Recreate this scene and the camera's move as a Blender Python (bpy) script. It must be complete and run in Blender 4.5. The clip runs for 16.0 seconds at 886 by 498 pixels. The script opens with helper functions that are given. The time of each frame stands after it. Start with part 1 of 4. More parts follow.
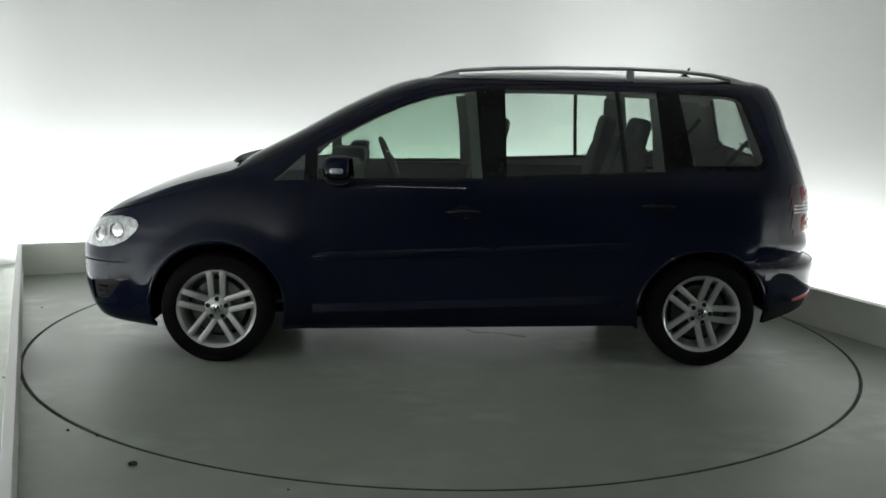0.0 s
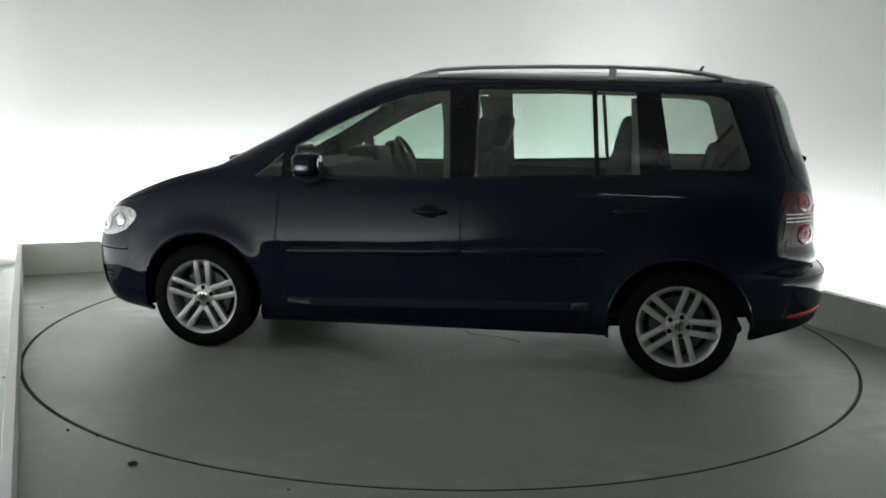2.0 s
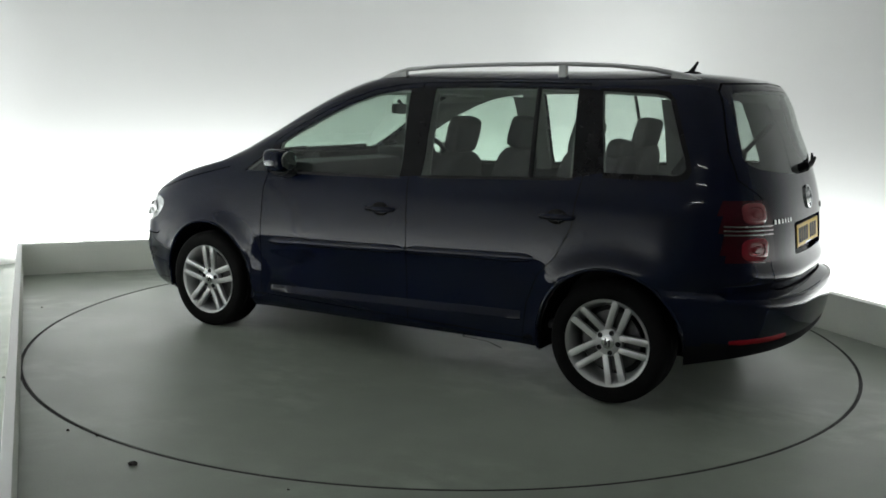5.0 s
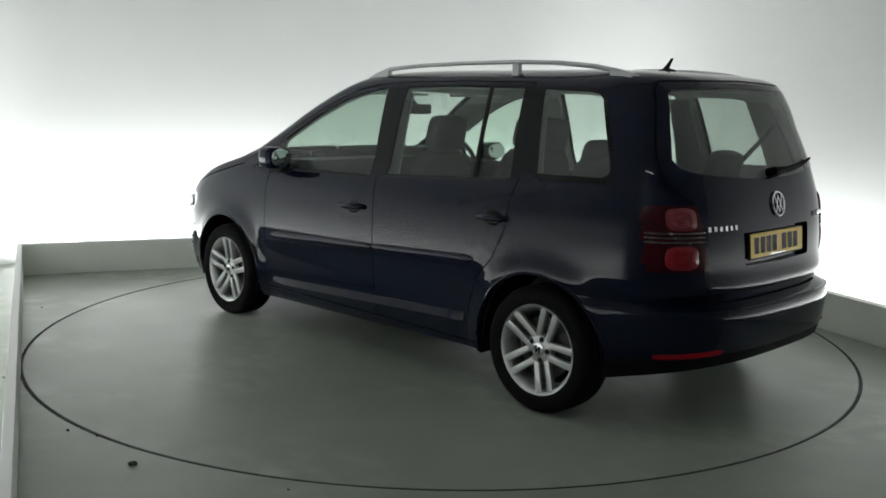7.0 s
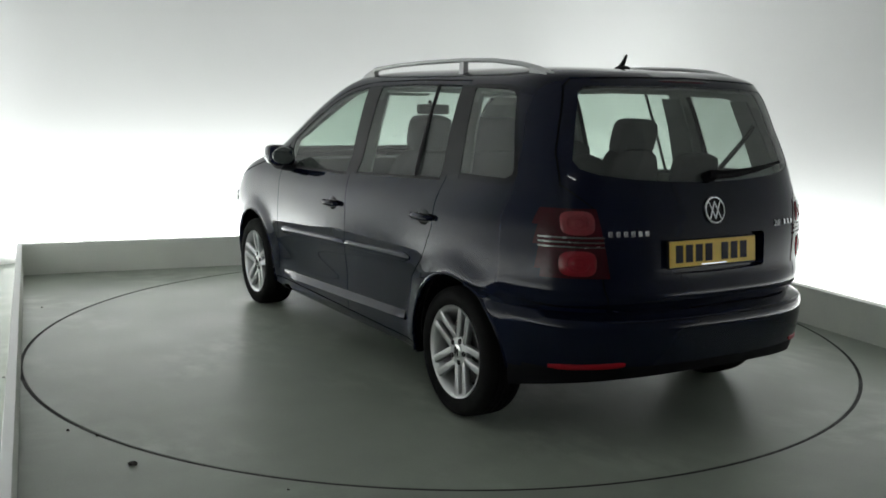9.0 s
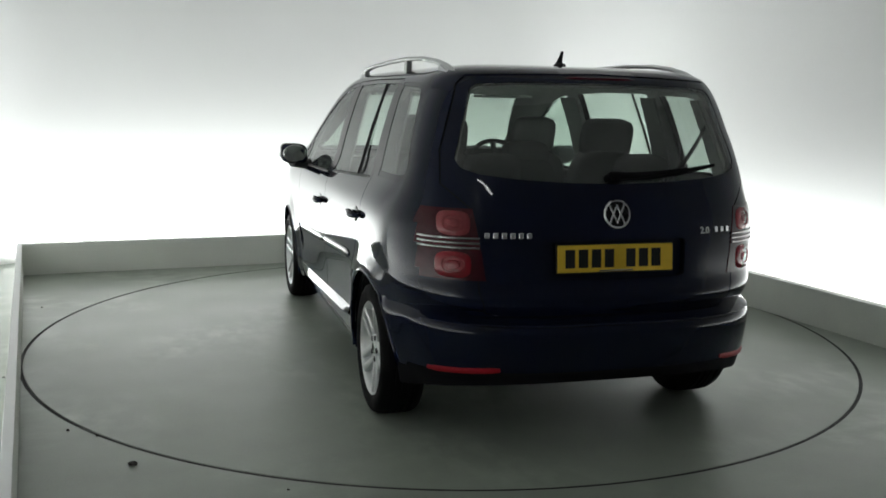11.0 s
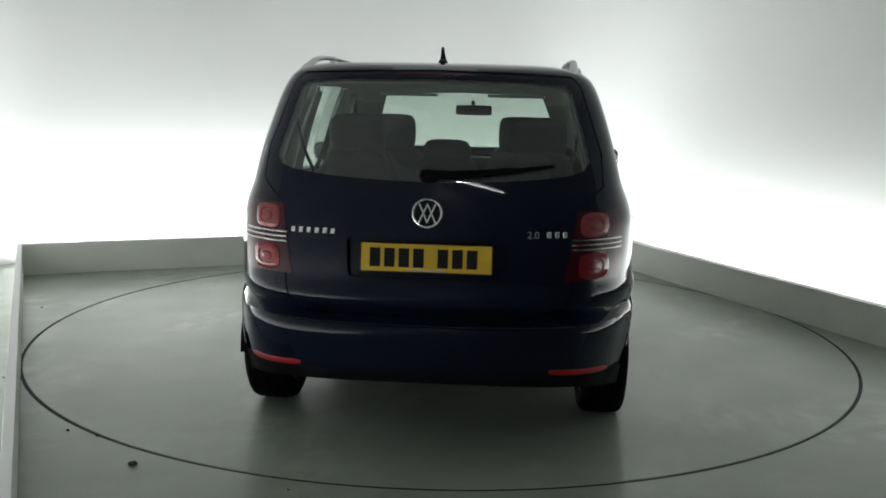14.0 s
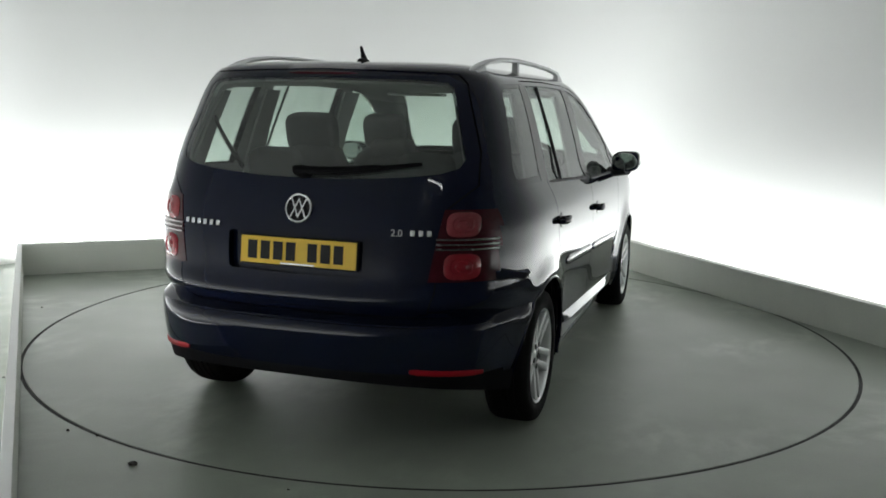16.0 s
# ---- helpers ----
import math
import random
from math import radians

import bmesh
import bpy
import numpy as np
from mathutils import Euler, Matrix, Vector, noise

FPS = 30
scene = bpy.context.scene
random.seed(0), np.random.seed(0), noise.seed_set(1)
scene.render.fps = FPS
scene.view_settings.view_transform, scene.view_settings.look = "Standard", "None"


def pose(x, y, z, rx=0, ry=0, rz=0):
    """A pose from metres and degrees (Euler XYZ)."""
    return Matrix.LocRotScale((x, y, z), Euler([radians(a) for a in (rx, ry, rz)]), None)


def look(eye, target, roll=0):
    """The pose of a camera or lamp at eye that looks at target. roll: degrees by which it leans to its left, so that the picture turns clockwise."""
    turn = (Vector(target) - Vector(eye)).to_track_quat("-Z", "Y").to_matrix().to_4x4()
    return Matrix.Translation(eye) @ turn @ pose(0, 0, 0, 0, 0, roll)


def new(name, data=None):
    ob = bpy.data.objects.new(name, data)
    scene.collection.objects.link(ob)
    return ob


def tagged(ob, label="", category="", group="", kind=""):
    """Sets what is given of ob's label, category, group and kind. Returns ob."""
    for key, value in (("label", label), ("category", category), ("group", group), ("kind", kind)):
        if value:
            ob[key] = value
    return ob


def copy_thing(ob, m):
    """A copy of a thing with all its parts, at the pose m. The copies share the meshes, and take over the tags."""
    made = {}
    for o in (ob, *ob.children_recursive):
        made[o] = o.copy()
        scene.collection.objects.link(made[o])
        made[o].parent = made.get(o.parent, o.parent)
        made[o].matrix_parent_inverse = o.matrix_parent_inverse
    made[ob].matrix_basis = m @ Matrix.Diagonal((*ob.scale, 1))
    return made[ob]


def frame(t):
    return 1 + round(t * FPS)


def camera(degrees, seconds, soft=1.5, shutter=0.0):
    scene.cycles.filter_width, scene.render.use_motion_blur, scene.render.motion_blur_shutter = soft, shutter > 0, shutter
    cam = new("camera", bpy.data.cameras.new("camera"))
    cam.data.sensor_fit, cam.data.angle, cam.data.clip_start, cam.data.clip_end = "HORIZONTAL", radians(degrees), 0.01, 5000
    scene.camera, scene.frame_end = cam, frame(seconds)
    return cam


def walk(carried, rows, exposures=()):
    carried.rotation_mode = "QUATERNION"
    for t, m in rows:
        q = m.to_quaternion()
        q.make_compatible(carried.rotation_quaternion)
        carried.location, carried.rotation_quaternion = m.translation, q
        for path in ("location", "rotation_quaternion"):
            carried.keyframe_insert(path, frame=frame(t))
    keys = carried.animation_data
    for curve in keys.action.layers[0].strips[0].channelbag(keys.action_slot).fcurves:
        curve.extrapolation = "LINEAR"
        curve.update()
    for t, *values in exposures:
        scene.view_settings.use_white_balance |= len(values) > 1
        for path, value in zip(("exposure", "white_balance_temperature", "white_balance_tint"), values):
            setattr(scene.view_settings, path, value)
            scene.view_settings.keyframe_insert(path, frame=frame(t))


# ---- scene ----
from mathutils.bvhtree import BVHTree

# camera, fixed on its stand
cam = camera(51.59, 16.0, soft=1.7)
EYE = Vector((0.0, -5.727, 1.450))
PITCH, YAW, ROLL = -9.20, 0.03, 1.28
AIM = EYE + Vector((-math.sin(radians(YAW)) * math.cos(radians(PITCH)), math.cos(radians(YAW)) * math.cos(radians(PITCH)), math.sin(radians(PITCH))))
CAMERA_POSE = look(EYE, AIM) @ pose(0, 0, 0, 0, 0, ROLL)
walk(cam, [(0.0, CAMERA_POSE), (16.0, CAMERA_POSE)], [(0.0, 0.0, 6500, 12), (16.0, 0.0, 6500, 12)])

# ---- room plan: axes u along the back kerb, v towards it, turned by ROOM degrees ----
ROOM = 23.0
ROOM_POSE = pose(0, 0, 0, 0, 0, ROOM)
KERB_L, KERB_R, KERB_B, KERB_H, KERB_T = -2.475, 2.430, 2.625, 0.252, 0.07
WALL_L, WALL_R, WALL_B, WALL_F, CEIL = -3.15, 3.15, 3.30, -7.4, 3.9
TABLE_R = 2.459

# ---- world and lamps ----
world = bpy.data.worlds.new("dim_hall")
scene.world = world
world.use_nodes = True
world.node_tree.nodes["Background"].inputs[0].default_value = (0.02, 0.021, 0.022, 1)
world.node_tree.nodes["Background"].inputs[1].default_value = 1.0


def trough_lamp(name, u, v, z, length, turn, tilt, power):
    """A long lamp hidden behind a kerb, which washes the wall behind it."""
    data = bpy.data.lights.new(name, "AREA")
    data.shape, data.size, data.size_y = "RECTANGLE", length, 0.10
    data.energy, data.color = power, (0.96, 1.0, 0.985)
    ob = new(name, data)
    ob.matrix_world = ROOM_POSE @ pose(u, v, z, 0, 0, turn) @ pose(0, 0, 0, tilt, 0, 0)
    return ob


trough_lamp("trough_lamp_back", 0.0, KERB_B + 0.40, 0.10, 5.2, 0, 158, 94)
trough_lamp("trough_lamp_right", KERB_R + 0.45, -1.5, 0.10, 7.6, -90, 158, 80)
trough_lamp("trough_lamp_left", KERB_L - 0.40, -0.8, 0.10, 6.2, 90, 158, 46)

# extra row added to strengthen the glow at the foot of the walls
trough_lamp("wall_fill_back", 0.0, WALL_B - 0.12, 0.06, 4.6, 0, 178, 24)
trough_lamp("wall_fill_right", WALL_R - 0.12, -0.6, 0.06, 5.4, -90, 178, 10)
trough_lamp("wall_fill_left", WALL_L + 0.12, -0.6, 0.06, 5.4, 90, 178, 12)

# ---- materials ----


def mat(name):
    m = bpy.data.materials.new(name)
    m.use_nodes = True
    return m, m.node_tree.nodes, m.node_tree.links, m.node_tree.nodes["Principled BSDF"]


def surface(name, colour, rough=0.5, metal=0.0, vary=0.15, size=8.0, bump=0.0, fine=60.0, coat=0.0, spec=0.5, coat_rough=0.03, coat_ior=1.275):
    """A principled surface whose colour and gloss vary at two scales, in metres of the object."""
    m, nodes, links, b = mat(name)
    co = nodes.new("ShaderNodeTexCoord")
    n1, n2 = nodes.new("ShaderNodeTexNoise"), nodes.new("ShaderNodeTexNoise")
    n1.inputs["Scale"].default_value, n2.inputs["Scale"].default_value = size, fine
    n1.inputs["Detail"].default_value, n2.inputs["Detail"].default_value = 4, 2
    for n in (n1, n2):
        links.new(co.outputs["Object"], n.inputs["Vector"])
    mixer = nodes.new("ShaderNodeMix")
    mixer.data_type = "FLOAT"
    mixer.inputs[0].default_value = 0.35
    links.new(n1.outputs[0], mixer.inputs[2])
    links.new(n2.outputs[0], mixer.inputs[3])
    ramp = nodes.new("ShaderNodeMapRange")
    ramp.inputs[1].default_value, ramp.inputs[2].default_value = 0.3, 0.7
    ramp.inputs[3].default_value, ramp.inputs[4].default_value = 1 - vary, 1 + vary
    links.new(mixer.outputs[0], ramp.inputs[0])
    scale = nodes.new("ShaderNodeVectorMath")
    scale.operation = "SCALE"
    scale.inputs[0].default_value = colour
    links.new(ramp.outputs[0], scale.inputs[3])
    links.new(scale.outputs[0], b.inputs["Base Color"])
    r2 = nodes.new("ShaderNodeMapRange")
    r2.inputs[1].default_value, r2.inputs[2].default_value = 0.3, 0.7
    r2.inputs[3].default_value, r2.inputs[4].default_value = max(0.02, rough * 0.85), min(1, rough * 1.15)
    links.new(n1.outputs[0], r2.inputs[0])
    links.new(r2.outputs[0], b.inputs["Roughness"])
    b.inputs["Metallic"].default_value = metal
    b.inputs["Specular IOR Level"].default_value = spec
    b.inputs["Coat Weight"].default_value = coat
    b.inputs["Coat Roughness"].default_value = coat_rough
    b.inputs["Coat IOR"].default_value = coat_ior
    if bump:
        bp = nodes.new("ShaderNodeBump")
        bp.inputs["Strength"].default_value, bp.inputs["Distance"].default_value = bump, 0.002
        links.new(n2.outputs[0], bp.inputs["Height"])
        links.new(bp.outputs[0], b.inputs["Normal"])
    return m


def glass(name, tint, mirror=0.05, rough=0.0, haze=0.02):
    """Clear tinted pane with a faint pale haze mixed into its colour."""
    m, nodes, links, b = mat(name)
    nodes.remove(b)
    out = nodes["Material Output"]
    t, g, f, mx = (nodes.new("ShaderNode" + k) for k in ("BsdfTransparent", "BsdfGlossy", "LayerWeight", "MixShader"))
    t.inputs[0].default_value = (*tint, 1)
    g.inputs["Roughness"].default_value = rough
    f.inputs[0].default_value = 0.5
    power, scale = nodes.new("ShaderNodeMath"), nodes.new("ShaderNodeMapRange")
    power.operation = "POWER"
    power.inputs[1].default_value = 5.0
    scale.inputs[3].default_value, scale.inputs[4].default_value = mirror, 1.0
    links.new(f.outputs["Facing"], power.inputs[0])
    links.new(power.outputs[0], scale.inputs[0])
    links.new(scale.outputs[0], mx.inputs[0])
    links.new(t.outputs[0], mx.inputs[1])
    links.new(g.outputs[0], mx.inputs[2])
    # pale diffuse share stands in for the veil of light over the cabin
    film, hazy = nodes.new("ShaderNodeBsdfDiffuse"), nodes.new("ShaderNodeMixShader")
    film.inputs[0].default_value = (0.62, 0.68, 0.65, 1)
    co, smear, amount = nodes.new("ShaderNodeTexCoord"), nodes.new("ShaderNodeTexNoise"), nodes.new("ShaderNodeMapRange")
    smear.inputs["Scale"].default_value, smear.inputs["Detail"].default_value = 3.0, 4
    amount.inputs[1].default_value, amount.inputs[2].default_value = 0.3, 0.7
    amount.inputs[3].default_value, amount.inputs[4].default_value = haze * 0.7, haze * 1.3
    links.new(co.outputs["Object"], smear.inputs["Vector"])
    links.new(smear.outputs[0], amount.inputs[0])
    links.new(amount.outputs[0], hazy.inputs[0])
    links.new(mx.outputs[0], hazy.inputs[1])
    links.new(film.outputs[0], hazy.inputs[2])
    links.new(hazy.outputs[0], out.inputs["Surface"])
    return m


def glow(name, colour, strength):
    m, nodes, links, b = mat(name)
    b.inputs["Emission Color"].default_value = (*colour, 1)
    b.inputs["Emission Strength"].default_value = strength
    return m


def painted_floor(name):
    """Worn grey-green floor paint: broad mottling, scuffs, pale scrapes with glare in their colour, and fine grit."""
    m, nodes, links, b = mat(name)
    co = nodes.new("ShaderNodeTexCoord")

    def noise_at(scale, detail, stretch=(1, 1, 1)):
        mp = nodes.new("ShaderNodeMapping")
        mp.inputs["Scale"].default_value = stretch
        links.new(co.outputs["Object"], mp.inputs[0])
        n = nodes.new("ShaderNodeTexNoise")
        n.inputs["Scale"].default_value, n.inputs["Detail"].default_value = scale, detail
        links.new(mp.outputs[0], n.inputs["Vector"])
        return n.outputs[0]

    def ramp(src, a, z, lo, hi):
        r = nodes.new("ShaderNodeMapRange")
        for i, v in enumerate((a, z, lo, hi)):
            r.inputs[i + 1].default_value = v
        links.new(src, r.inputs[0])
        return r.outputs[0]

    def times(x, y):
        q = nodes.new("ShaderNodeMath")
        q.operation = "MULTIPLY"
        links.new(x, q.inputs[0])
        links.new(y, q.inputs[1])
        return q.outputs[0]

    broad = ramp(noise_at(0.7, 3), 0.3, 0.7, 0.93, 1.07)
    mid = ramp(noise_at(6.0, 7), 0.3, 0.7, 0.94, 1.06)
    grit = ramp(noise_at(140.0, 2), 0.3, 0.7, 0.96, 1.04)
    patch = ramp(noise_at(0.85, 2, (1.0, 1.3, 1)), 0.46, 0.62, 0.0, 1.0)
    scrape = ramp(noise_at(5.5, 12, (1.0, 1.5, 1)), 0.42, 0.70, 0.0, 1.0)
    marks = times(patch, scrape)
    # scuffs lightened further, so the colour also carries the bright wall's glare
    worn = ramp(marks, 0.0, 1.0, 1.0, 1.32)
    shine = ramp(marks, 0.0, 1.0, 1.0, 0.80)
    scale = nodes.new("ShaderNodeVectorMath")
    scale.operation = "SCALE"
    scale.inputs[0].default_value = FLOOR_COLOUR
    links.new(times(times(broad, mid), times(grit, worn)), scale.inputs[3])
    links.new(scale.outputs[0], b.inputs["Base Color"])
    links.new(times(ramp(noise_at(3.0, 5), 0.3, 0.7, 0.33, 0.46), shine), b.inputs["Roughness"])
    bp = nodes.new("ShaderNodeBump")
    bp.inputs["Strength"].default_value, bp.inputs["Distance"].default_value = 0.15, 0.002
    links.new(noise_at(35.0, 4), bp.inputs["Height"])
    links.new(bp.outputs[0], b.inputs["Normal"])
    return m


FLOOR_COLOUR = (0.256, 0.287, 0.242)
M_FLOOR = painted_floor("grey_floor_paint")
M_WALL = surface("white_wall_paint", (0.80, 0.81, 0.80), 0.7, vary=0.02, size=0.7, bump=0.05, fine=90)
M_KERB = surface("kerb_paint", (0.745, 0.765, 0.705), 0.6, vary=0.05, size=3, bump=0.08, fine=80)
M_DARK = surface("unseen_back_wall_grey", (0.20, 0.20, 0.205), 0.95, vary=0.2)
M_CEIL = surface("unseen_ceiling_grey", (0.42, 0.42, 0.42), 0.8, vary=0.03, size=1.0)
M_GAP = surface("gap_rubber", (0.012, 0.013, 0.012), 0.8, vary=0.3)
M_DIRT = surface("dirt_crumb", (0.035, 0.034, 0.03), 0.9, vary=0.4, size=90)
M_TUBE = glow("tube_glow", (0.95, 1.0, 1.0), 22)
M_PAINT = surface("blue_car_paint", (0.0040, 0.0066, 0.0185), 0.5, vary=0.08, size=2, fine=900, coat=1.0, spec=0.0, coat_rough=0.015, coat_ior=1.345)
M_BLACK = surface("black_plastic", (0.010, 0.010, 0.011), 0.55, vary=0.2, size=12, bump=0.1, fine=400, spec=0.22)
M_UNDER = surface("dull_black_underside", (0.005, 0.005, 0.006), 0.8, vary=0.3, size=9, bump=0.1, fine=300, spec=0.1)
M_GLOSSBLACK = surface("gloss_black_trim", (0.006, 0.006, 0.007), 0.15, vary=0.1, spec=0.22)
M_SEAM = surface("panel_gap", (0.004, 0.004, 0.005), 0.9, vary=0.1, spec=0.1)
M_GLASS = glass("green_tinted_glass", (0.72, 0.81, 0.755), mirror=0.06, haze=0.03)
M_FRONTGLASS = glass("front_green_tinted_glass", (0.56, 0.675, 0.605), mirror=0.06, haze=0.03)
M_PRIVACY = glass("rear_glass", (0.62, 0.69, 0.65), mirror=0.085, haze=0.055)
M_FABRIC = surface("charcoal_seat_fabric", (0.075, 0.077, 0.08), 0.9, vary=0.25, size=25, bump=0.4, fine=500)
M_LINER = surface("grey_headliner", (0.40, 0.41, 0.395), 0.9, vary=0.06, size=10, bump=0.2, fine=300)
M_PILLAR = surface("grey_inner_trim", (0.25, 0.255, 0.25), 0.7, vary=0.08, size=10, bump=0.1, fine=300)
M_DASH = surface("dark_dash_plastic", (0.03, 0.031, 0.033), 0.6, vary=0.15, size=20, bump=0.2, fine=400)
M_TYRE = surface("tyre_rubber", (0.007, 0.007, 0.007), 0.85, vary=0.3, size=14, bump=0.25, fine=200, spec=0.1)
M_ALLOY = surface("silver_alloy", (0.52, 0.53, 0.53), 0.36, metal=0.75, vary=0.07, size=15, fine=300)
M_STEEL = surface("dull_steel", (0.10, 0.10, 0.10), 0.45, metal=0.8, vary=0.3, size=20)
M_CHROME = surface("chrome", (0.75, 0.76, 0.77), 0.12, metal=1.0, vary=0.04)
M_DULLCHROME = surface("dull_chrome", (0.29, 0.275, 0.275), 0.25, metal=1.0, vary=0.08, size=30)
M_RAIL = surface("silver_rail", (0.50, 0.51, 0.51), 0.35, metal=0.8, vary=0.05, size=6, fine=200)
M_RED = surface("red_lens", (0.23, 0.010, 0.018), 0.15, vary=0.12, size=20, coat=1.0, spec=0.3, coat_rough=0.05)
M_REDDARK = surface("dark_red_lens", (0.042, 0.003, 0.007), 0.12, vary=0.15, size=20, coat=0.4, spec=0.3, coat_rough=0.08)
M_LENS = surface("pale_red_lens", (0.23, 0.035, 0.042), 0.2, vary=0.1, size=30, coat=1.0, spec=0.3, coat_rough=0.05)
M_LAMPGLASS = surface("clear_lamp_lens", (0.50, 0.52, 0.53), 0.16, metal=0.6, vary=0.45, size=34, bump=0.5, fine=70, coat=1.0)
M_REFLECTOR = surface("red_reflector", (0.28, 0.006, 0.012), 0.35, vary=0.08, size=60, spec=0.15)
M_YELLOW = surface("yellow_plate", (0.72, 0.47, 0.03), 0.4, vary=0.03, size=20)
M_MIRROR = surface("mirror_glass", (0.7, 0.72, 0.72), 0.02, metal=1.0, vary=0.01)

# ---- mesh helpers ----


def mesh_of(bm, name, material, smooth=True, sharp=40):
    bmesh.ops.recalc_face_normals(bm, faces=bm.faces)
    if smooth:
        for f in bm.faces:
            f.smooth = True
        for e in bm.edges:
            if len(e.link_faces) == 2 and e.calc_face_angle(0) > radians(sharp):
                e.smooth = False
    me = bpy.data.meshes.new(name)
    bm.to_mesh(me)
    bm.free()
    me.materials.append(material)
    return me


def part(name, bm, material, parent=None, label="", smooth=True, sharp=40):
    ob = new(name, bm if isinstance(bm, bpy.types.Mesh) else mesh_of(bm, name, material, smooth, sharp))
    if parent:
        ob.parent = parent
    if label:
        tagged(ob, label)
    return ob


def box_bm(x0, x1, y0, y1, z0, z1, bevel=0.0, seg=2, bm=None, m=None):
    bm = bm or bmesh.new()
    vs = bmesh.ops.create_cube(bm, size=1.0)["verts"]
    for v in vs:
        v.co = Vector((x0 + (v.co.x + 0.5) * (x1 - x0), y0 + (v.co.y + 0.5) * (y1 - y0), z0 + (v.co.z + 0.5) * (z1 - z0)))
    if bevel:
        es = list({e for v in vs for e in v.link_edges})
        r = bmesh.ops.bevel(bm, geom=es, offset=bevel, segments=seg, profile=0.5, affect="EDGES")
        vs = list({v for f in r["faces"] for v in f.verts} | {v for v in vs if v.is_valid})
    if m is not None:
        bmesh.ops.transform(bm, matrix=m, verts=[v for v in vs if v.is_valid])
    return bm


def lathe_bm(profile, steps=48, axis="y", bm=None):
    """Turns (radius, along) pairs round an axis; closed rings, open ends."""
    bm = bm or bmesh.new()
    rings = []
    for r, a in profile:
        ring = []
        for i in range(steps):
            c, s = math.cos(2 * math.pi * i / steps) * r, math.sin(2 * math.pi * i / steps) * r
            ring.append(bm.verts.new((c, a, s) if axis == "y" else (c, s, a)))
        rings.append(ring)
    for p, q in zip(rings, rings[1:]):
        for i in range(steps):
            j = (i + 1) % steps
            bm.faces.new((p[i], p[j], q[j], q[i]))
    return bm


def cap(bm, loop_index, steps):
    """Closes a lathe ring with one face."""
    bm.verts.ensure_lookup_table()
    bm.faces.new([bm.verts[loop_index * steps + i] for i in range(steps)])


def sweep_bm(points, radii, sides=8, bm=None, flat=(1.0, 1.0)):
    """A tube through points with a radius at each; flat squashes the section sideways and upwards."""
    bm = bm or bmesh.new()
    rings = []
    for i, p in enumerate(points):
        p = Vector(p)
        d = (Vector(points[min(i + 1, len(points) - 1)]) - Vector(points[max(i - 1, 0)])).normalized()
        side = d.cross(Vector((0, 0, 1)))
        side = side.normalized() if side.length > 1e-4 else Vector((0, 1, 0))
        up = side.cross(d).normalized()
        r = radii[i] if isinstance(radii, (list, tuple)) else radii
        rings.append([bm.verts.new(p + side * math.cos(2 * math.pi * k / sides) * r * flat[0] + up * math.sin(2 * math.pi * k / sides) * r * flat[1]) for k in range(sides)])
    for a, b in zip(rings, rings[1:]):
        for k in range(sides):
            bm.faces.new((a[k], a[(k + 1) % sides], b[(k + 1) % sides], b[k]))
    bm.faces.new(rings[0][::-1])
    bm.faces.new(rings[-1])
    return bm


def mirror_bm(bm):
    for v in bm.verts:
        v.co.y = -v.co.y
    bmesh.ops.reverse_faces(bm, faces=bm.faces)
    return bm


# ---- the room ----


def ring_sheet(name, r0, r1, z, material, steps=160):
    bm = bmesh.new()
    a = [bm.verts.new((math.cos(2 * math.pi * i / steps) * r0, math.sin(2 * math.pi * i / steps) * r0, z)) for i in range(steps)]
    b = [bm.verts.new((math.cos(2 * math.pi * i / steps) * r1, math.sin(2 * math.pi * i / steps) * r1, z)) for i in range(steps)]
    for i in range(steps):
        j = (i + 1) % steps
        bm.faces.new((a[i], b[i], b[j], a[j]))
    return bm


def build_floor():
    """Floor with a round pit for the turntable, sheet out to the walls."""
    bm = bmesh.new()
    steps = 192
    r1 = TABLE_R + 0.009
    inner = [bm.verts.new((math.cos(2 * math.pi * i / steps) * r1, math.sin(2 * math.pi * i / steps) * r1, 0)) for i in range(steps)]
    low = [bm.verts.new((v.co.x, v.co.y, -0.12)) for v in inner]
    outer = []
    for v in inner:
        d = v.co.normalized()
        k = min((WALL_R + 0.3) / max(abs(d.x), 1e-6), ((WALL_B + 0.3) if d.y > 0 else -(WALL_F - 0.3)) / max(abs(d.y), 1e-6))
        outer.append(bm.verts.new(d * k))
    for i in range(steps):
        j = (i + 1) % steps
        bm.faces.new((inner[i], outer[i], outer[j], inner[j]))
        bm.faces.new((low[i], inner[i], inner[j], low[j]))
    bm.faces.new(low)
    # square corners
    for i in range(steps):
        j = (i + 1) % steps
        a, b = outer[i].co, outer[j].co
        if abs(a.x - b.x) > 1e-4 and abs(a.y - b.y) > 1e-4:
            c = bm.verts.new((a.x if abs(abs(a.x) - WALL_R - 0.3) < 1e-3 else b.x, a.y if abs(abs(a.x) - WALL_R - 0.3) > 1e-3 else b.y, 0))
            bm.faces.new((outer[i], c, outer[j]))
    ob = part("floor", bm, M_FLOOR, smooth=False)
    ob.matrix_world = ROOM_POSE
    return tagged(ob, "worn grey-green painted floor with pale scuffs and painted-in glare", "floor", kind="structure")


